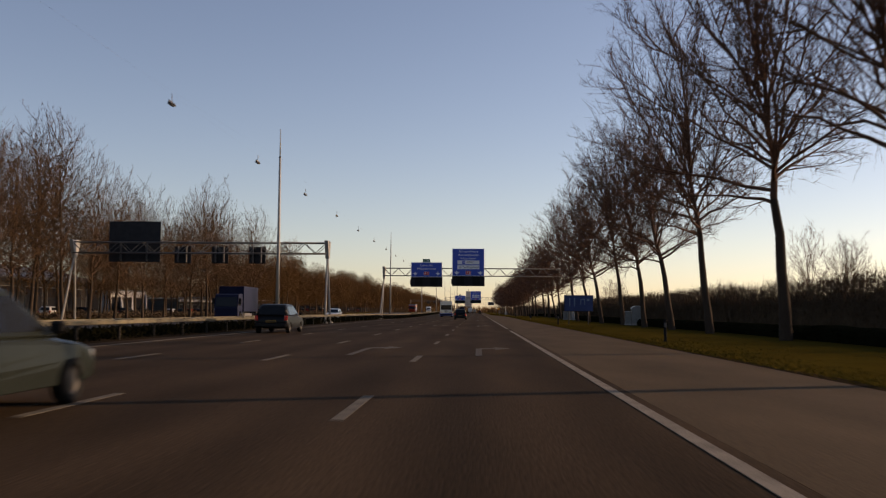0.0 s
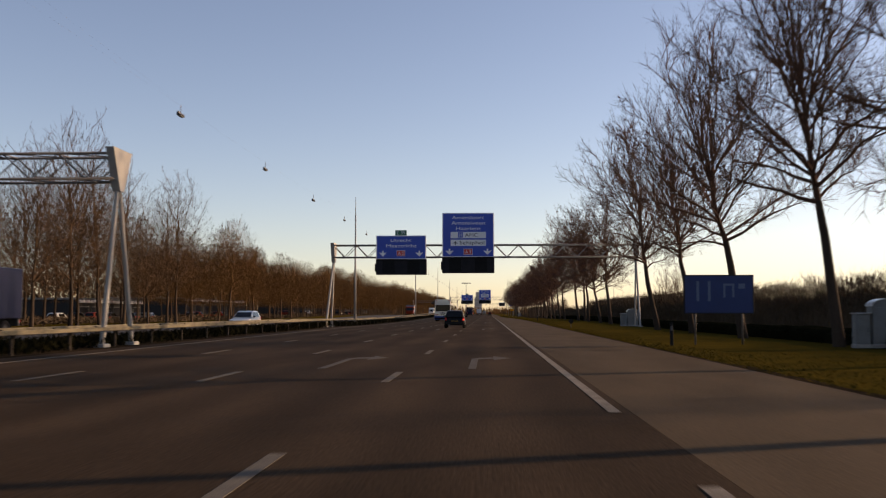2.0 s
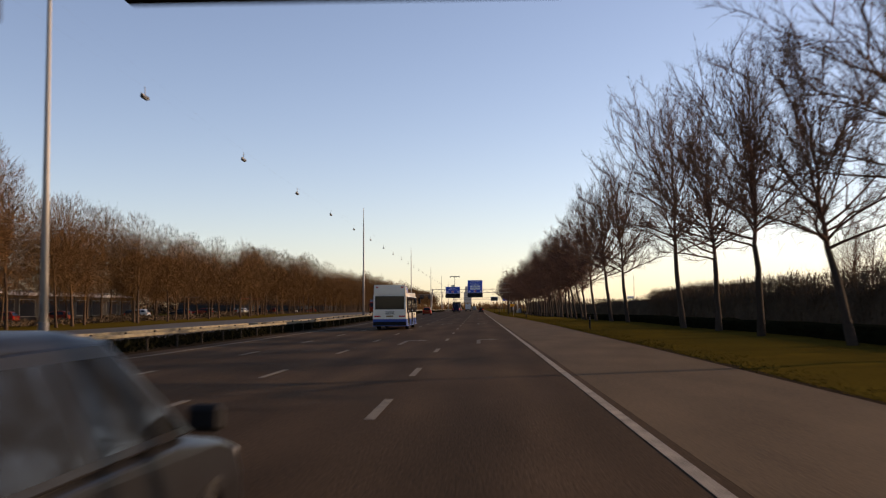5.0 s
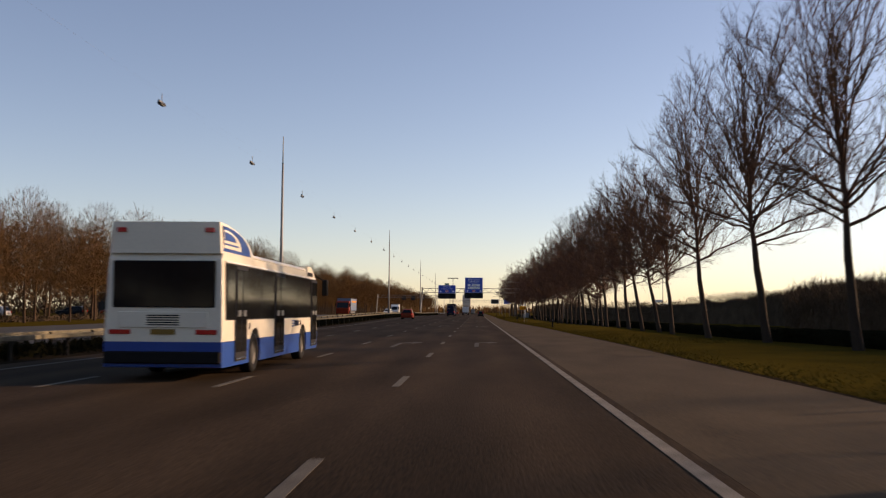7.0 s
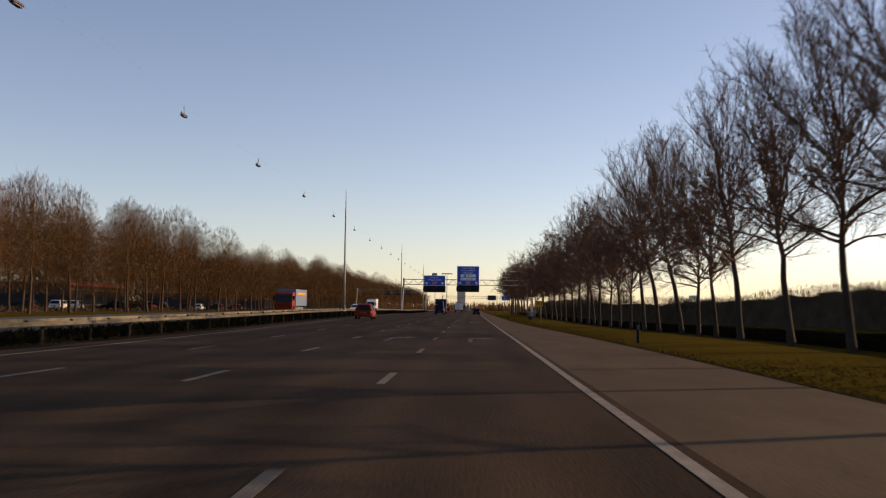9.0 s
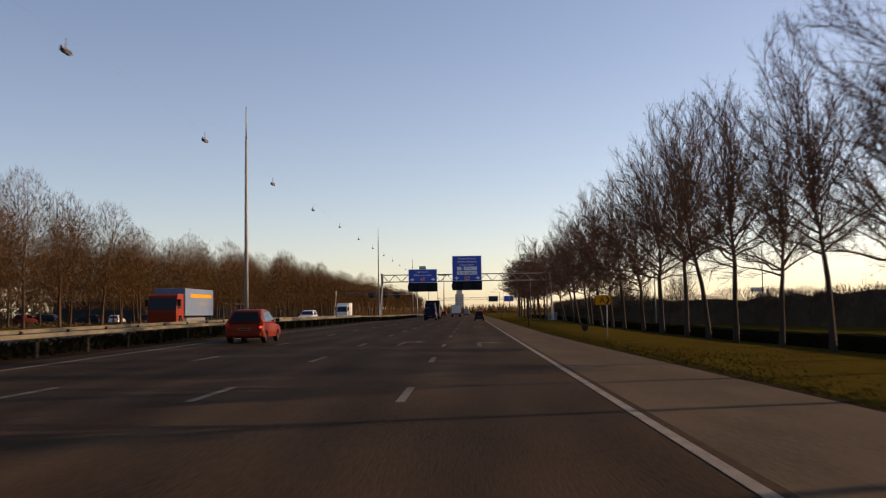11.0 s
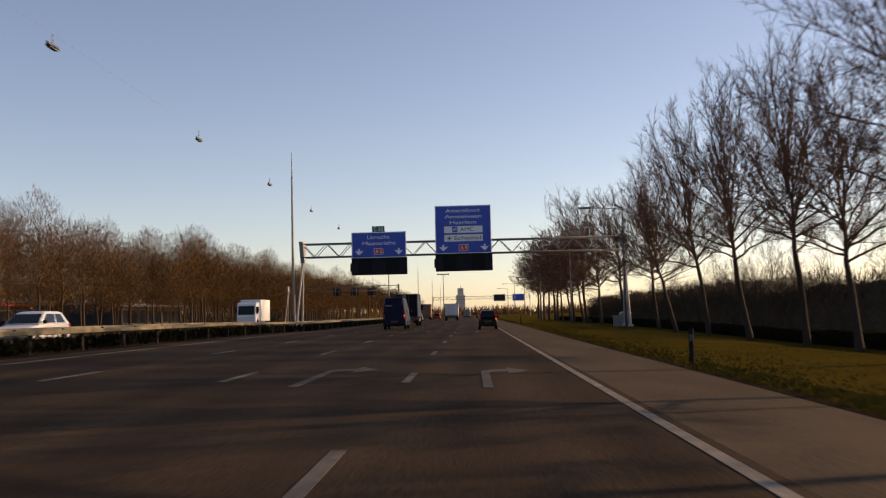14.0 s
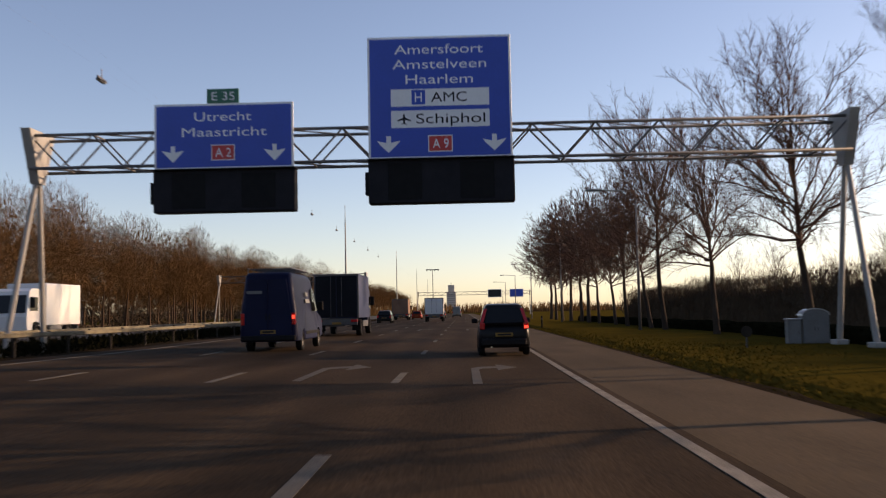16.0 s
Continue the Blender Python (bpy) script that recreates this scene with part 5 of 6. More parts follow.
def van(name, label, m, L=5.9, W=1.98, H=2.72, paint="van_blue", rack=True, group="vans and trucks on the motorway", lit=True):
    th = thing(name, m, label, "van", group)
    hw, r, sill = W / 2, 0.34, 0.34
    ya, yb = 1.25, L - 0.95
    o = [(L, 0.45), (L - 0.02, 0.95), (L - 0.25, 1.12), (L - 1.05, 1.35), (L - 1.75, H - 0.12), (L - 2.2, H), (0.25, H), (0.06, H - 0.10), (0.0, 1.2), (0.0, 0.45), (0.06, sill)]
    o += [(ya - (r + 0.06) * math.cos(math.pi * k / 8), sill + (r + 0.08) * math.sin(math.pi * k / 8)) for k in range(9)]
    o += [(yb - (r + 0.06) * math.cos(math.pi * k / 8), sill + (r + 0.08) * math.sin(math.pi * k / 8)) for k in range(9)]
    part("body", shell(Geo(), o, hw, 0.18, top=hw - 0.2, z0=1.1, z1=H, steps=4), M[paint], th, smooth="small")
    for s in (-1, 1):
        leaf = [(s * 0.012, 0.0, 0.55), (s * (hw - 0.2), 0.0, 0.55), (s * (hw - 0.2), 0.0, 1.2), (s * (hw - 0.36), 0.03, H - 0.25), (s * 0.012, 0.03, H - 0.25)]
        dr = part("rear_door", Geo().slab_xz([(p[0], p[2]) for p in leaf][::s], -0.018, 0.05), M[paint], th)
        part("handle", Geo().box(s * 0.06 - 0.02, s * 0.06 + 0.02, -0.05, -0.02, 1.1, 1.28), M["plastic"], dr)
        part("door_panel", Geo().box(min(s * 0.12, s * (hw - 0.42)), max(s * 0.12, s * (hw - 0.42)), -0.026, -0.018, 1.5, 2.15, 0.003), M[paint], dr, "blank pressed door panel")
        part("tail_lamp", Geo().box(min(s * (hw - 0.18), s * (hw - 0.06)), max(s * (hw - 0.18), s * (hw - 0.06)), -0.012, 0.1, 0.92, 1.32, 0.012), M["tail"], th, "red tail lamp")
        if lit and s > 0:
            part("lit_lamp", Geo().box(hw - 0.17, hw - 0.07, -0.03, -0.01, 1.12, 1.24, 0.006), M["tail_lit"], th, "glowing lamp")
        part("side_stripe", Geo().box(min(s * (hw - 0.002), s * (hw + 0.012)), max(s * (hw - 0.002), s * (hw + 0.012)), 1.8, L - 1.25, 0.55, 0.66, 0.004), M["plastic"], th)
        pts = [(s * (hw - 0.045), L - 2.35, 1.38), (s * (hw - 0.045), L - 1.35, 1.38), (s * (hw - 0.115), L - 1.85, 2.2), (s * (hw - 0.115), L - 2.35, 2.2)]
        part("cab_window", quad_panel(Geo(), pts, (s * 0.02, 0, 0)), M["glass"], th)
        part("mirror", Geo().box(min(s * hw, s * (hw + 0.24)), max(s * hw, s * (hw + 0.24)), L - 1.5, L - 1.4, 1.4, 1.75, 0.03), M["plastic"], th)
        for y in (ya, yb):
            wheel(th, s * (hw - 0.12), y, r, 0.22)
    # lettering bars on the flank and tail
    for z, a, b in ((1.98, 2.2, 2.7), (1.74, 2.1, 3.0)):
        part("text_bar", quad_panel(Geo(), [(hw - 0.075 - (z - 1.7) * 0.09, a, z - 0.07), (hw - 0.075 - (z - 1.7) * 0.09, b, z - 0.07), (hw - 0.09 - (z - 1.7) * 0.09, b, z + 0.07), (hw - 0.09 - (z - 1.7) * 0.09, a, z + 0.07)], (0.03, 0, 0)), M["cabinet"], th, "pale unreadable lettering")
    part("text_bar", Geo().box(-0.72, -0.2, -0.034, -0.02, 1.98, 2.08), M["cabinet"], th)
    part("bumper", Geo().box(-hw + 0.05, hw - 0.05, -0.08, 0.1, 0.38, 0.56, 0.03), M["plastic"], th)
    part("number_plate", Geo().box(-0.26, 0.26, -0.035, -0.02, 0.62, 0.74, 0.003), M["plate"], th, "yellow plate with a plain dark bar")
    part("plate_bar", Geo().box(-0.2, 0.2, -0.039, -0.034, 0.65, 0.71), M["black"], th)
    ws = [(-hw + 0.15, L - 1.1, 1.42), (-hw + 0.25, L - 1.72, H - 0.28), (hw - 0.25, L - 1.72, H - 0.28), (hw - 0.15, L - 1.1, 1.42)]
    part("windscreen", quad_panel(Geo(), ws, (0, 0.02, 0.012)), M["glass"], th)
    if rack:
        rk = Geo()
        for k in range(5):
            y = 0.35 + k * 0.85
            rk.tube((-hw + 0.22, y, H + 0.12), (hw - 0.22, y, H + 0.12), 0.02, n=6)
            for s in (-1, 1):
                rk.tube((s * (hw - 0.24), y, H - 0.02), (s * (hw - 0.24), y, H + 0.14), 0.02, n=6)
        for s in (-1, 1):
            rk.tube((s * (hw - 0.24), 0.3, H + 0.14), (s * (hw - 0.24), 3.8, H + 0.14), 0.022, n=6)
        part("roof_rack", rk, M["dark_steel"], th, "dark tubular roof rack")
    return th


def box_truck(name, label, m, L=7.6, W=2.5, H=3.45, side="tarp", rear="tarp_dark", cab="van_blue", group="vans and trucks on the motorway", stripe=False, bed=1.0):
    """A lorry with a box body behind a cab; origin under its tail."""
    th = thing(name, m, label, "truck", group)
    hw = W / 2
    box = L - 2.0
    part("box_body", Geo().box(-hw, hw, 0, box, bed, H, 0.03), M[side], th)
    part("rear_frame", Geo().box(-hw, -hw + 0.09, -0.03, 0, bed, H, 0.008).box(hw - 0.09, hw, -0.03, 0, bed, H, 0.008).box(-hw + 0.09, hw - 0.09, -0.03, 0, H - 0.1, H, 0.008), M["dark_steel"], th)
    for s in (-1, 1):
        dr = part("rear_door", Geo().box(min(s * 0.01, s * (hw - 0.10)), max(s * 0.01, s * (hw - 0.10)), -0.025, -0.003, bed + 0.05, H - 0.11, 0.006), M[rear], th)
        part("lock_bar", Geo().tube((s * 0.3, -0.045, bed + 0.1), (s * 0.3, -0.045, H - 0.16), 0.014, n=6), M["dark_steel"], dr)
        part("tail_lamp", Geo().box(min(s * (hw - 0.45), s * (hw - 0.08)), max(s * (hw - 0.45), s * (hw - 0.08)), -0.05, 0.02, 0.78, 0.92, 0.012), M["tail"], th, "red tail lamp")
        part("mud_flap", Geo().box(min(s * (hw - 0.5), s * (hw - 0.06)), max(s * (hw - 0.5), s * (hw - 0.06)), 0.9, 0.93, 0.3, 0.85), M["plastic"], th)
        for y in (1.5, L - 1.0):
            wheel(th, s * (hw - 0.16), y, 0.46, 0.30)
        part("side_guard", Geo().box(min(s * (hw - 0.06), s * (hw - 0.02)), max(s * (hw - 0.06), s * (hw - 0.02)), 2.4, box - 0.4, 0.5, 0.85, 0.01), M["steel"], th)
        part("mirror", Geo().box(min(s * (hw - 0.08), s * (hw + 0.17)), max(s * (hw - 0.08), s * (hw + 0.17)), L - 0.35, L - 0.25, 1.75, 2.3, 0.03), M["plastic"], th)
        cw = [(s * (hw - 0.095), L - 1.2, 1.6), (s * (hw - 0.095), L - 0.3, 1.6), (s * (hw - 0.095), L - 0.45, 2.3), (s * (hw - 0.095), L - 1.2, 2.3)]
        part("cab_window", quad_panel(Geo(), cw, (s * 0.01, 0, 0)), M["glass"], th)
    part("chassis", Geo().box(-0.45, 0.45, 0.1, L - 0.5, 0.55, bed - 0.01).box(-hw + 0.08, hw - 0.08, 0.02, 0.16, 0.62, bed - 0.01, 0.02), M["dark_steel"], th)
    o = [(L - 0.03, 0.45), (L, 1.3), (L - 0.3, 2.6), (L - 0.6, 2.75), (box + 0.1, 2.75), (box + 0.1, 0.6), (L - 1.5, 0.6), (L - 1.42, 0.95), (L - 1.0, 1.05), (L - 0.58, 0.95), (L - 0.5, 0.45)]
    part("cab", shell(Geo(), o, hw - 0.1, 0.05), M[cab], th)
    part("windscreen", quad_panel(Geo(), [(-hw + 0.2, L - 0.02, 1.5), (-hw + 0.24, L - 0.22, 2.4), (hw - 0.24, L - 0.22, 2.4), (hw - 0.2, L - 0.02, 1.5)], (0, 0.02, 0.004)), M["glass"], th)
    if stripe:
        for s in (-1, 1):
            part("stripe", Geo().box(min(s * hw, s * (hw + 0.006)), max(s * hw, s * (hw + 0.006)), 0.5, box - 1.5, H - 0.72, H - 0.42), M["sign_yellow"], th, "broad yellow stripe")
            part("text_bar", Geo().box(min(s * hw, s * (hw + 0.006)), max(s * hw, s * (hw + 0.006)), 2.0, box - 3.6, bed + 0.85, bed + 1.1), M["cabinet"], th)
    part("number_plate", Geo().box(-0.26, 0.26, -0.02, 0.018, 0.66, 0.78, 0.003), M["plate"], th, "yellow plate with a plain dark bar")
    return th


def city_bus(m):
    th = thing("city_bus", m, "white and blue low-floor city bus with dark windows", "bus")
    L, hw, H, sill = 12.0, 1.27, 2.74, 0.27
    ya, yb, r = 3.0, 9.4, 0.48
    seam, R = 0.82, 0.60
    reach = math.acos((seam - r) / R)  # how far round the arch the seam lies

    def curve(y, a, b, n=6):
        """Points of the wheel arch over the axle at y, from angle a to b, counted from straight up."""
        return [(y + R * math.sin(a + (b - a) * k / n), r + R * math.cos(a + (b - a) * k / n)) for k in range(n + 1)]

    low = math.pi - math.acos((r - sill) / R)
    spans = ([(0.0, seam), (0.02, sill + 0.02), (0.1, sill)] + curve(ya, -low, -reach),
             curve(ya, reach, low) + curve(yb, -low, -reach),
             curve(yb, reach, low) + [(L - 0.1, sill), (L - 0.02, sill + 0.05), (L, seam)])
    for o in spans:
        part("skirt_panel", shell(Geo(), o[::-1], hw, 0.015), M["bus_blue"], th, "blue lower skirt")
    part("chassis", Geo().box(-0.98, 0.98, 0.25, L - 0.25, 0.34, 1.1), M["black"], th, "dark underbody")
    upper = [(L, seam + 0.004), (L - 0.05, 2.0), (L - 0.25, H - 0.12), (L - 0.5, H), (0.2, H), (0.05, H - 0.15), (0.0, seam + 0.004)]
    upper += curve(ya, -reach, reach, 8) + curve(yb, -reach, reach, 8)
    part("body", shell(Geo(), upper, hw, 0.03, top=hw - 0.05, z0=1.6, z1=H), M["bus_white"], th, "white upper body")

    # roof fairing, high at the tail and falling in a quarter ellipse
    def sweep(y0, z0, a, b, n=9):
        return [(y0, z0)] + [(y0 + a * math.sin(math.pi / 2 * k / n), z0 + b * math.cos(math.pi / 2 * k / n)) for k in range(n + 1)]

    fair = sweep(0.05, H - 0.03, 2.95, 0.68)
    part("tail_fairing", shell(Geo(), fair, hw - 0.06, 0.03, top=hw - 0.10, z0=H, z1=H + 0.6), M["bus_white"], th, "raised white roof fairing")
    flank, mark, eye = sweep(0.2, H + 0.03, 2.45, 0.54), sweep(0.2, H + 0.10, 1.55, 0.40), sweep(0.24, H + 0.27, 1.0, 0.18)
    for s in (-1, 1):
        x = s * (hw - 0.088)
        part("livery_curve", Geo().slab_yz(flank, min(x, x + s * 0.03), max(x, x + s * 0.03)), M["bus_blue"], th, "blue curved livery field")
        part("livery_mark", Geo().slab_yz(mark, min(x + s * 0.03, x + s * 0.036), max(x + s * 0.03, x + s * 0.036)), M["bus_white"], th)
        part("livery_eye", Geo().slab_yz(eye, min(x + s * 0.036, x + s * 0.042), max(x + s * 0.036, x + s * 0.042)), M["bus_blue"], th)
        part("livery_bar", Geo().box(min(x + s * 0.036, x + s * 0.042), max(x + s * 0.036, x + s * 0.042), 0.24, 1.45, H + 0.17, H + 0.21), M["bus_blue"], th)
    part("roof_pod", Geo().box(-hw + 0.14, hw - 0.14, 3.1, 10.6, H - 0.01, H + 0.12, 0.05), M["bus_white"], th, "low white roof pod")
    part("roof_front", shell(Geo(), [(10.7, H - 0.01), (10.7, H + 0.18), (11.3, H + 0.20), (11.7, H + 0.05), (11.75, H - 0.05)], hw - 0.1, 0.04), M["bus_white"], th)
    # windows and doors on both flanks
    for s in (-1, 1):
        x = hw - 0.012

        def band(a, b, z0, z1, off=0.0):
            lo, hi = s * (x + off), s * (x + off + 0.018)
            return Geo().box(min(lo, hi), max(lo, hi), a, b, z0, z1, 0.004)

        for a, b in ((0.35, 2.0), (2.16, 3.6), (3.66, 5.14), (6.46, 8.5), (8.56, 10.7)):
            part("side_window", band(a, b, 1.30, 2.50, 0.004), M["glass"], th, "dark tinted side window")
        part("window_band", band(0.3, 11.72, 1.28, 2.52, -0.006), M["black"], th, "black band round the windows")
        part("window_rail", band(0.3, 11.6, 2.53, 2.57), M["sign_white"], th, "bright gutter rail over the windows")
        if s > 0:
            for a, b in ((1.05, 2.1), (5.2, 6.4), (10.75, 11.75)):
                dr = part("door", band(a, b, 0.36, 2.50, 0.02), M["black"], th, "dark double door")
                for k in range(2):
                    c, d = a + (b - a) * (0.06 + 0.48 * k), a + (b - a) * (0.46 + 0.48 * k)
                    part("door_pane", band(c, d, 0.56, 2.42, 0.034), M["glass"], dr)
                    part("step_edge", band(c, d, 0.38, 0.43, 0.034), M["chrome"], dr, "bright step edge")
                    part("notice", band(c + 0.05, d - 0.12, 1.36, 1.5, 0.05), M["cabinet"], dr)
        for k in range(3):
            part("logo_wave", band(7.62 + 0.03 * k, 8.0 + 0.03 * k, 1.03 + 0.075 * k, 1.075 + 0.075 * k, 0.006), M["bus_blue"], th, "blue wave bars of the livery")
        for a in (8.12, 8.33, 8.54):
            part("logo_bar", band(a, a + 0.15, 1.05, 1.21, 0.006), M["van_blue"], th)
        part("route_display", band(10.2, 11.0, H - 0.14, H - 0.02, 0.004), M["black"], th)
        for y in (2.4, 5.6, 8.9):
            part("fuel_flap", band(y, y + 0.08, 1.05, 1.2, 0.004), M["plastic"], th)
        for y in (ya, yb):
            wheel(th, s * (hw - 0.16), y, r, 0.29)
        part("tail_lamp", Geo().box(min(s * 0.7, s * 1.16), max(s * 0.7, s * 1.16), -0.02, 0.03, 0.98, 1.08, 0.008), M["tail"], th, "red tail lamp")
        part("roof_marker", Geo().box(min(s * 0.85, s * 1.05), max(s * 0.85, s * 1.05), 0.0, 0.06, H + 0.42, H + 0.52, 0.01), M["tail"], th)
        part("mirror", Geo().box(min(s * (hw + 0.12), s * (hw + 0.32)), max(s * (hw + 0.12), s * (hw + 0.32)), 12.15, 12.3, 2.0, 2.55, 0.04), M["plastic"], th)
        part("mirror_arm", Geo().tube((s * (hw - 0.2), 11.8, 2.75), (s * (hw + 0.2), 12.2, 2.5), 0.025, n=6), M["plastic"], th)
    # tail
    part("rear_window", Geo().box(-1.1, 1.1, -0.016, 0.05, 1.55, 2.55, 0.02), M["glass"], th, "wide dark rear window")
    part("engine_hatch", Geo().box(-0.95, 0.95, -0.02, 0.03, 1.12, 1.46, 0.012), M["bus_white"], th)
    for k in range(5):
        part("hatch_slot", Geo().box(-0.35, 0.35, -0.026, -0.019, 1.17 + k * 0.05, 1.195 + k * 0.05), M["plastic"], th)
    part("number_plate", Geo().box(-0.26, 0.26, -0.03, 0.02, 0.98, 1.09, 0.003), M["plate"], th)
    part("bumper", Geo().box(-hw + 0.02, hw - 0.02, -0.07, 0.1, 0.36, 0.62, 0.03), M["plastic"], th)
    part("windscreen", quad_panel(Geo(), [(-1.1, L - 0.0, 1.0), (-1.08, L - 0.2, 2.6), (1.08, L - 0.2, 2.6), (1.1, L - 0.0, 1.0)], (0, 0.03, 0.004)), M["glass"], th)
    return th


city_bus(pose(-6.75, 197.8, 0))
car("hatchback", "black hatchback with grey roof sheen on the second lane", pose(-2.5, 128.6, 0), L=3.8, W=1.7, H=1.47, paint="black_paint", lit=True)
car("hatchback", "small dark upright hatchback with tall red tail lamps", pose(0.85, 425.4, 0), L=3.55, W=1.54, H=1.55, paint="grey_car", lit=True, tall=True)
car("estate_car", "black estate car beside the median guard rail", pose(-10.7, 45.8, 0), L=4.5, W=1.76, H=1.5, paint="black_paint")
car("saloon_car", "silver-green car in the third lane, its paint darkened for dim light", pose(-6.05, 5.4, 0), L=4.4, W=1.74, H=1.45, paint="silver")
car("hatchback", "red hatchback beside the median guard rail", pose(-10.4, 318.0, 0), L=4.0, W=1.72, H=1.5, paint="red_car", lit=True)
van("delivery_van", "dark blue high-roof delivery van with a roof rack", pose(-7.0, 429.5, 0))
box_truck("box_truck", "blue box truck with dark rear doors", pose(-7.4, 450.0, 0))
box_truck("coach_van", "white far box van in the second lane", pose(-4.2, 521, 0), L=7.0, W=2.45, H=3.1, side="clad", rear="clad", cab="white_paint")
box_truck("box_truck", "brown far box truck near the median", pose(-10.2, 545, 0), L=7.5, H=3.3, side="brick", rear="brick", cab="black_paint")
car("estate_car", "black car far ahead near the median", pose(-9.8, 510, 0), L=4.4, W=1.76, H=1.5, paint="black_paint")
car("hatchback", "small dark red car far ahead in the third lane", pose(-8.4, 560, 0), L=3.9, W=1.7, H=1.48, paint="red_car", lit=True)
van("delivery_van", "pale grey van far ahead in the first lane", pose(-1.9, 604, 0), L=5.4, W=1.95, H=2.4, paint="cabinet", rack=False, lit=False)
car("saloon_car", "black car far ahead behind the grey van", pose(-4.9, 592, 0), L=4.4, W=1.76, H=1.46, paint="black_paint", lit=True)
# opposite carriageway, facing the other way
box_truck("box_truck", "dark blue box truck on the opposite carriageway", pose(-24.5, 97.0, 0, 0, 0, 180), L=8.0, W=2.5, H=3.5, side="van_blue", rear="tarp_dark", cab="van_blue")
box_truck("trailer_truck", "blue-grey box truck with a yellow stripe and red cab", pose(-24.4, 360.0, 0, 0, 0, 180), L=10.2, W=2.5, H=3.2, side="trailer", rear="trailer", cab="red_car", stripe=True)
box_truck("box_truck", "small white box truck on the opposite carriageway", pose(-23.2, 451.0, 0, 0, 0, 180), L=6.4, W=2.1, H=3.05, side="white_paint", rear="white_paint", cab="white_paint", bed=0.85)
car("saloon_car", "white car on the opposite carriageway", pose(-20.0, 131.0, 0, 0, 0, 180), L=4.3, W=1.74, H=1.45, paint="white_paint")
car("saloon_car", "white car on the opposite carriageway", pose(-20.0, 393.0, 0, 0, 0, 180), L=4.3, W=1.74, H=1.45, paint="white_paint")


# ---- cars parked on the service road behind the wood ----
PARKED = [("white_paint", 1.45), ("silver", 1.47), ("red_car", 1.5), ("black_paint", 1.46)]
lot = [car("parked_car", "%s car parked behind the wood" % word, pose(-58.5, 176 + 6 * k, 0), L=4.2, W=1.74, H=h, paint=p, group="cars parked behind the wood")
       for k, ((p, h), word) in enumerate(zip(PARKED, ("white", "silver-green", "red", "black")))]
for k, y in enumerate((124, 138, 143, 151, 207, 219, 232, 246, 262, 281, 297, 318, 329, 338, 352, 359, 371, 384, 399, 410, 422, 433, 449, 466)):
    copy_thing(lot[(k * 3 + k // 4) % 4], pose(-58.5 + 1.2 * math.sin(k * 2.3), y, 0, 0, 0, 90 if k % 3 else 4))


# ---- buildings ----
def shed(name, label, x0, x1, y0, y1, h, wall, fascia, windows=4, roof_rise=0.0):
    th = thing(name, pose(x0, y0, 0), label, "building", "low buildings behind the wood")
    w, d = x1 - x0, y1 - y0
    part("wall", Geo().box(0, w, 0, d, -0.05, h), M[wall], th)
    if roof_rise:
        part("roof", Geo().slab_xz([(-0.4, h), (w + 0.4, h), (w + 0.4, h + 0.25), (w * 0.4, h + roof_rise), (-0.4, h + 0.25)], -0.4, d + 0.4), M["roof"], th)
    else:
        part("roof", Geo().box(-0.3, w + 0.3, -0.3, d + 0.3, h, h + 0.3, 0.03), M["roof"], th)
    part("fascia", Geo().box(w + 0.002, w + 0.35, -0.2, d + 0.2, h - 0.45, h - 0.004, 0.02), M[fascia], th, "bright fascia band")
    for k in range(windows):
        a = d * (k + 0.12) / windows
        wd = part("window", Geo().box(w - 0.04, w + 0.05, a, a + d * 0.76 / windows, 0.7, h - 1.0, 0.01), M["cabinet"], th, "grey window frame")
        part("pane", Geo().box(w + 0.05, w + 0.06, a + 0.1, a + d * 0.76 / windows - 0.1, 0.8, h - 1.1), M["black"], wd)
    return th


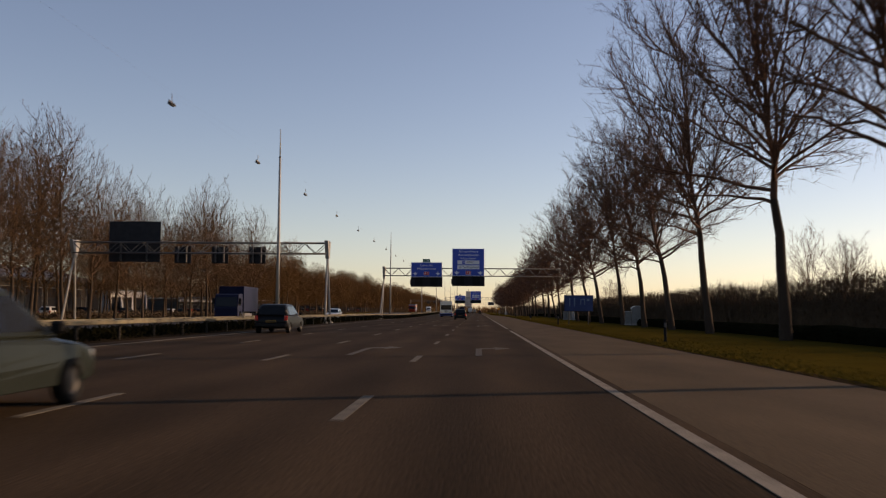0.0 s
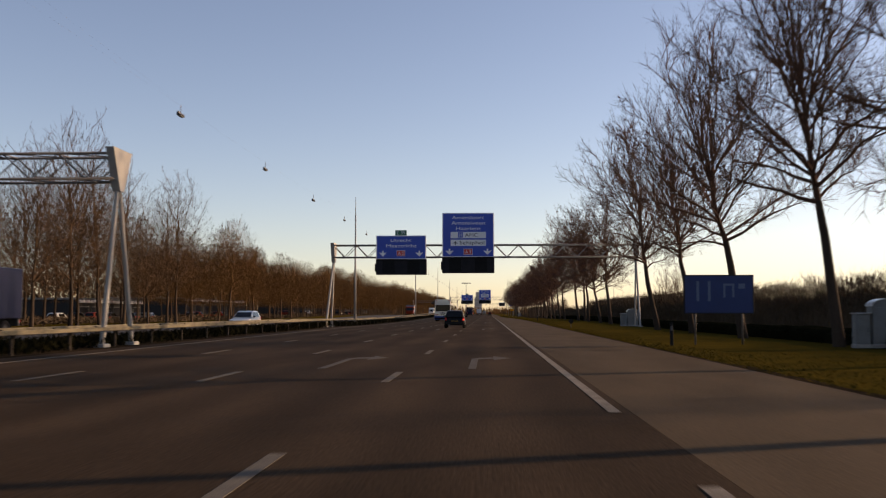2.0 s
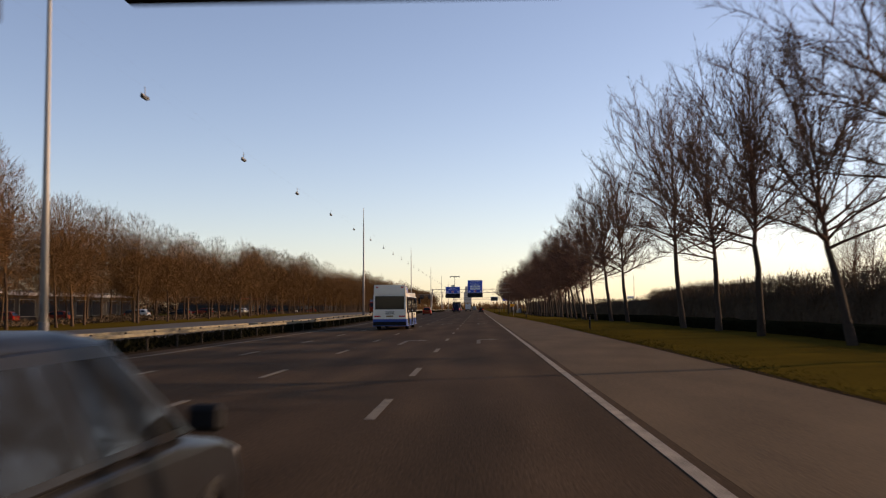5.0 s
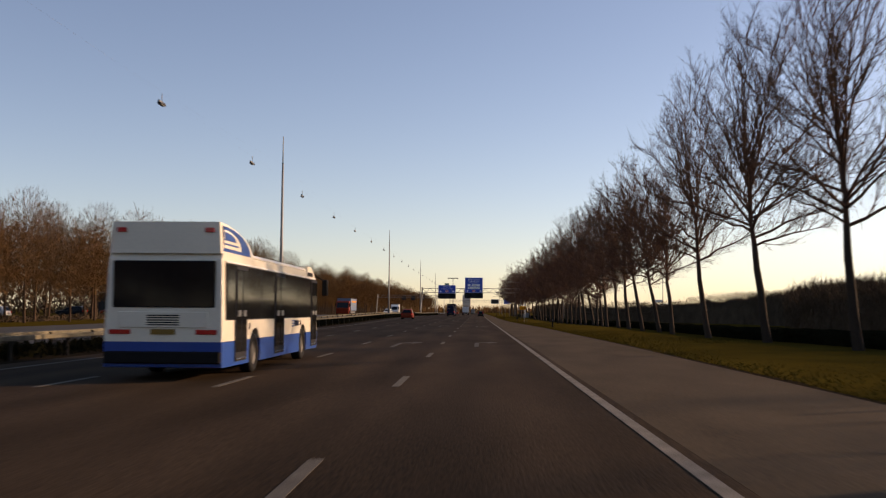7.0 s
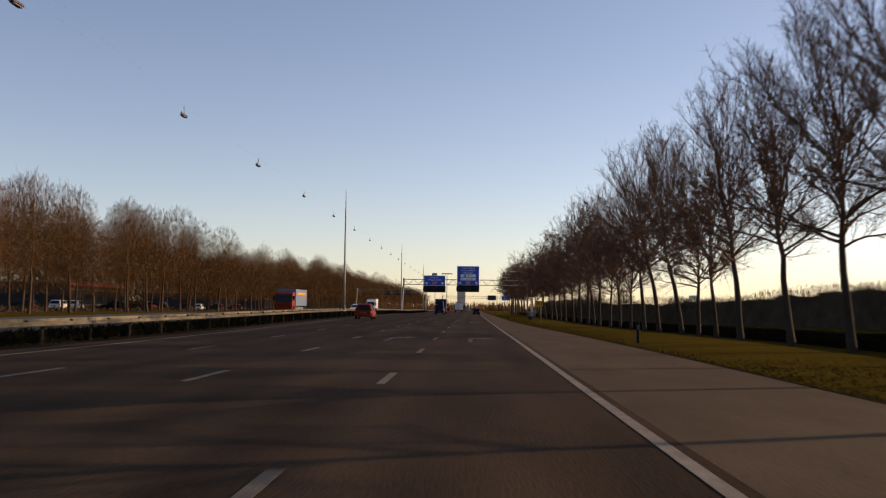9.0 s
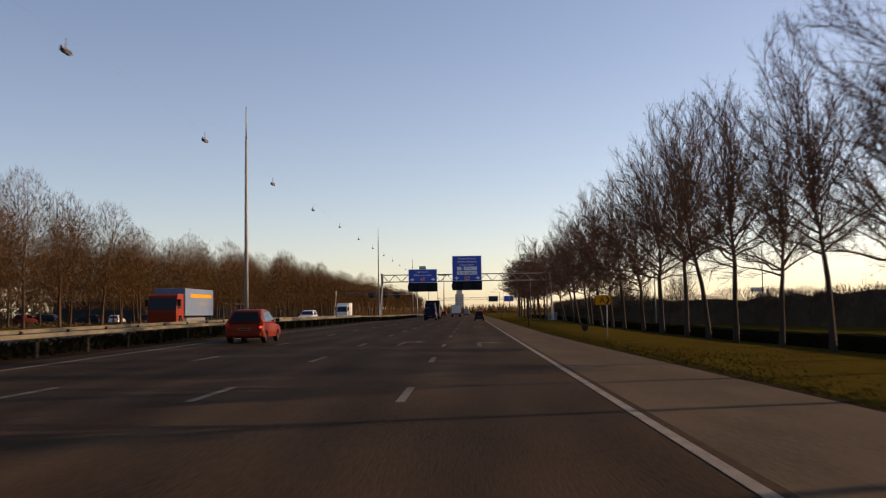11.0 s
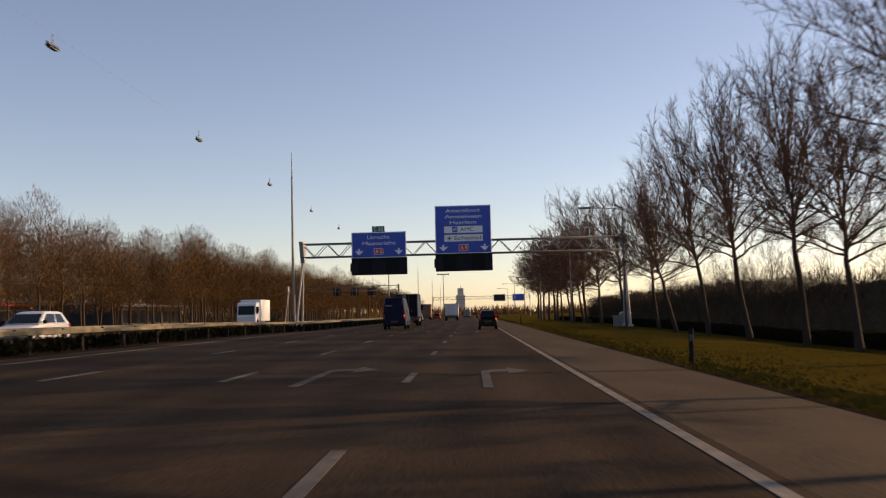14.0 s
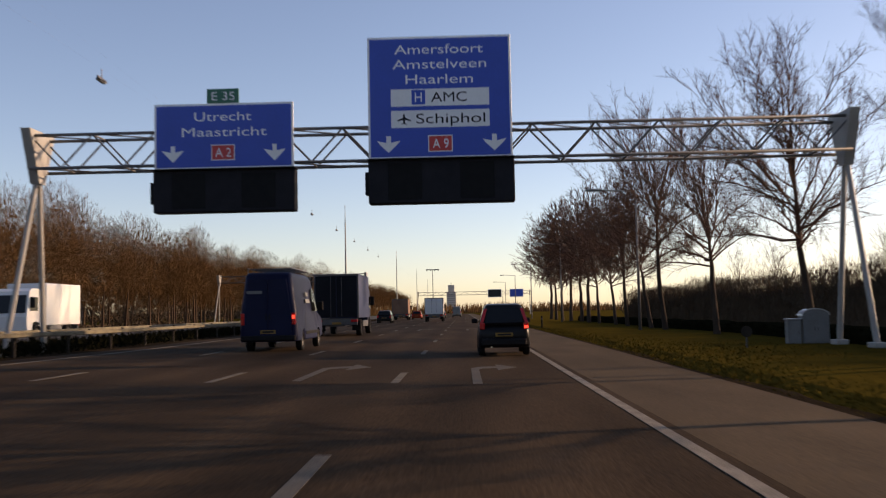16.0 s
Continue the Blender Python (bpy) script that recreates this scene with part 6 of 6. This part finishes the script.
shed("showroom", "dark low showroom with a white panel behind the trees", -78, -62, 118, 152, 5.2, "dark_clad", "dark_clad", 5, roof_rise=2.6)
shed("showroom", "pale showroom with white wall panels behind the trees", -76, -62, 156, 172, 4.4, "clad", "clad", 3)
shed("shop_building", "low shop building with a white canopy edge", -78, -61, 190, 216, 3.4, "dark_clad", "clad", 6)
shed("shop_building", "low dark building with pale fascia behind the wood", -80, -64, 250, 300, 4.2, "dark_clad", "clad", 8)
shed("filling_station", "low building with a red fascia behind the wood", -78, -62, 452, 480, 4.0, "dark_clad", "sign_red", 6)
shed("filling_station", "low building with a red fascia behind the wood", -78, -62, 372, 396, 4.2, "dark_clad", "sign_red", 5)
shed("office_building", "low dark office with a pale fascia behind the wood", -80, -64, 520, 556, 4.4, "dark_clad", "clad", 8)
th = thing("billboard", pose(-57.5, 160.0, 0, 0, 0, 25), "white billboard on two posts beside the showroom", "billboard")
part("panel", Geo().box(-0.08, 0.08, -3.0, 3.0, 1.3, 3.7, 0.03), M["sign_white"], th, "white panel")
for y in (-1.8, 1.8):
    part("post", Geo().box(-0.3, -0.12, y - 0.09, y + 0.09, -0.05, 3.5, 0.01), M["dark_steel"], th)
th = thing("light_mast", pose(-26, 1200, 0), "tall far floodlight mast with a crossbar above the road", "mast")
part("pole", Geo().tube((0, 0, 0), (0, 0, 37), 0.45, 0.25, n=8), M["steel"], th)
part("crossbar", Geo().box(-5.5, 5.5, -0.4, 0.4, 36.4, 37.2, 0.1), M["steel"], th)
for x in (-4.8, -1.6, 1.6, 4.8):
    part("floodlight", Geo().box(x - 0.5, x + 0.5, -0.7, 0.0, 35.8, 36.4, 0.1), M["dark_steel"], th)
th = thing("tower_block", pose(-16, 1620, 0), "far tower block with a stepped top, pale from haze in its colour", "building")
part("shaft", Geo().box(-6, 6, -6, 6, 0, 26, 0.2), M["far_tower"], th)
part("upper_block", Geo().box(-4, 4, -4, 4, 26, 35, 0.2), M["far_tower"], th)
for k in range(9):
    part("window_band", Geo().box(-5.2, 5.2, -6.12, -6.0, 1 + 2.7 * k, 2.2 + 2.7 * k), M["far_tower_glass"], th)
part("antenna", Geo().tube((0, 0, 35), (0, 0, 39), 0.3, n=6), M["dark_steel"], th)

# everything that stands on the banked side follows the ground
for ob in list(scene.objects):
    if ob.parent is None and ob.type == "EMPTY" and ob.get("category") in ("car", "van", "truck", "bus", "building", "billboard") and ob.location.x < -1 and ob.location.y < 900:
        ob.location.z += lift(ob.location.x, ob.location.y)
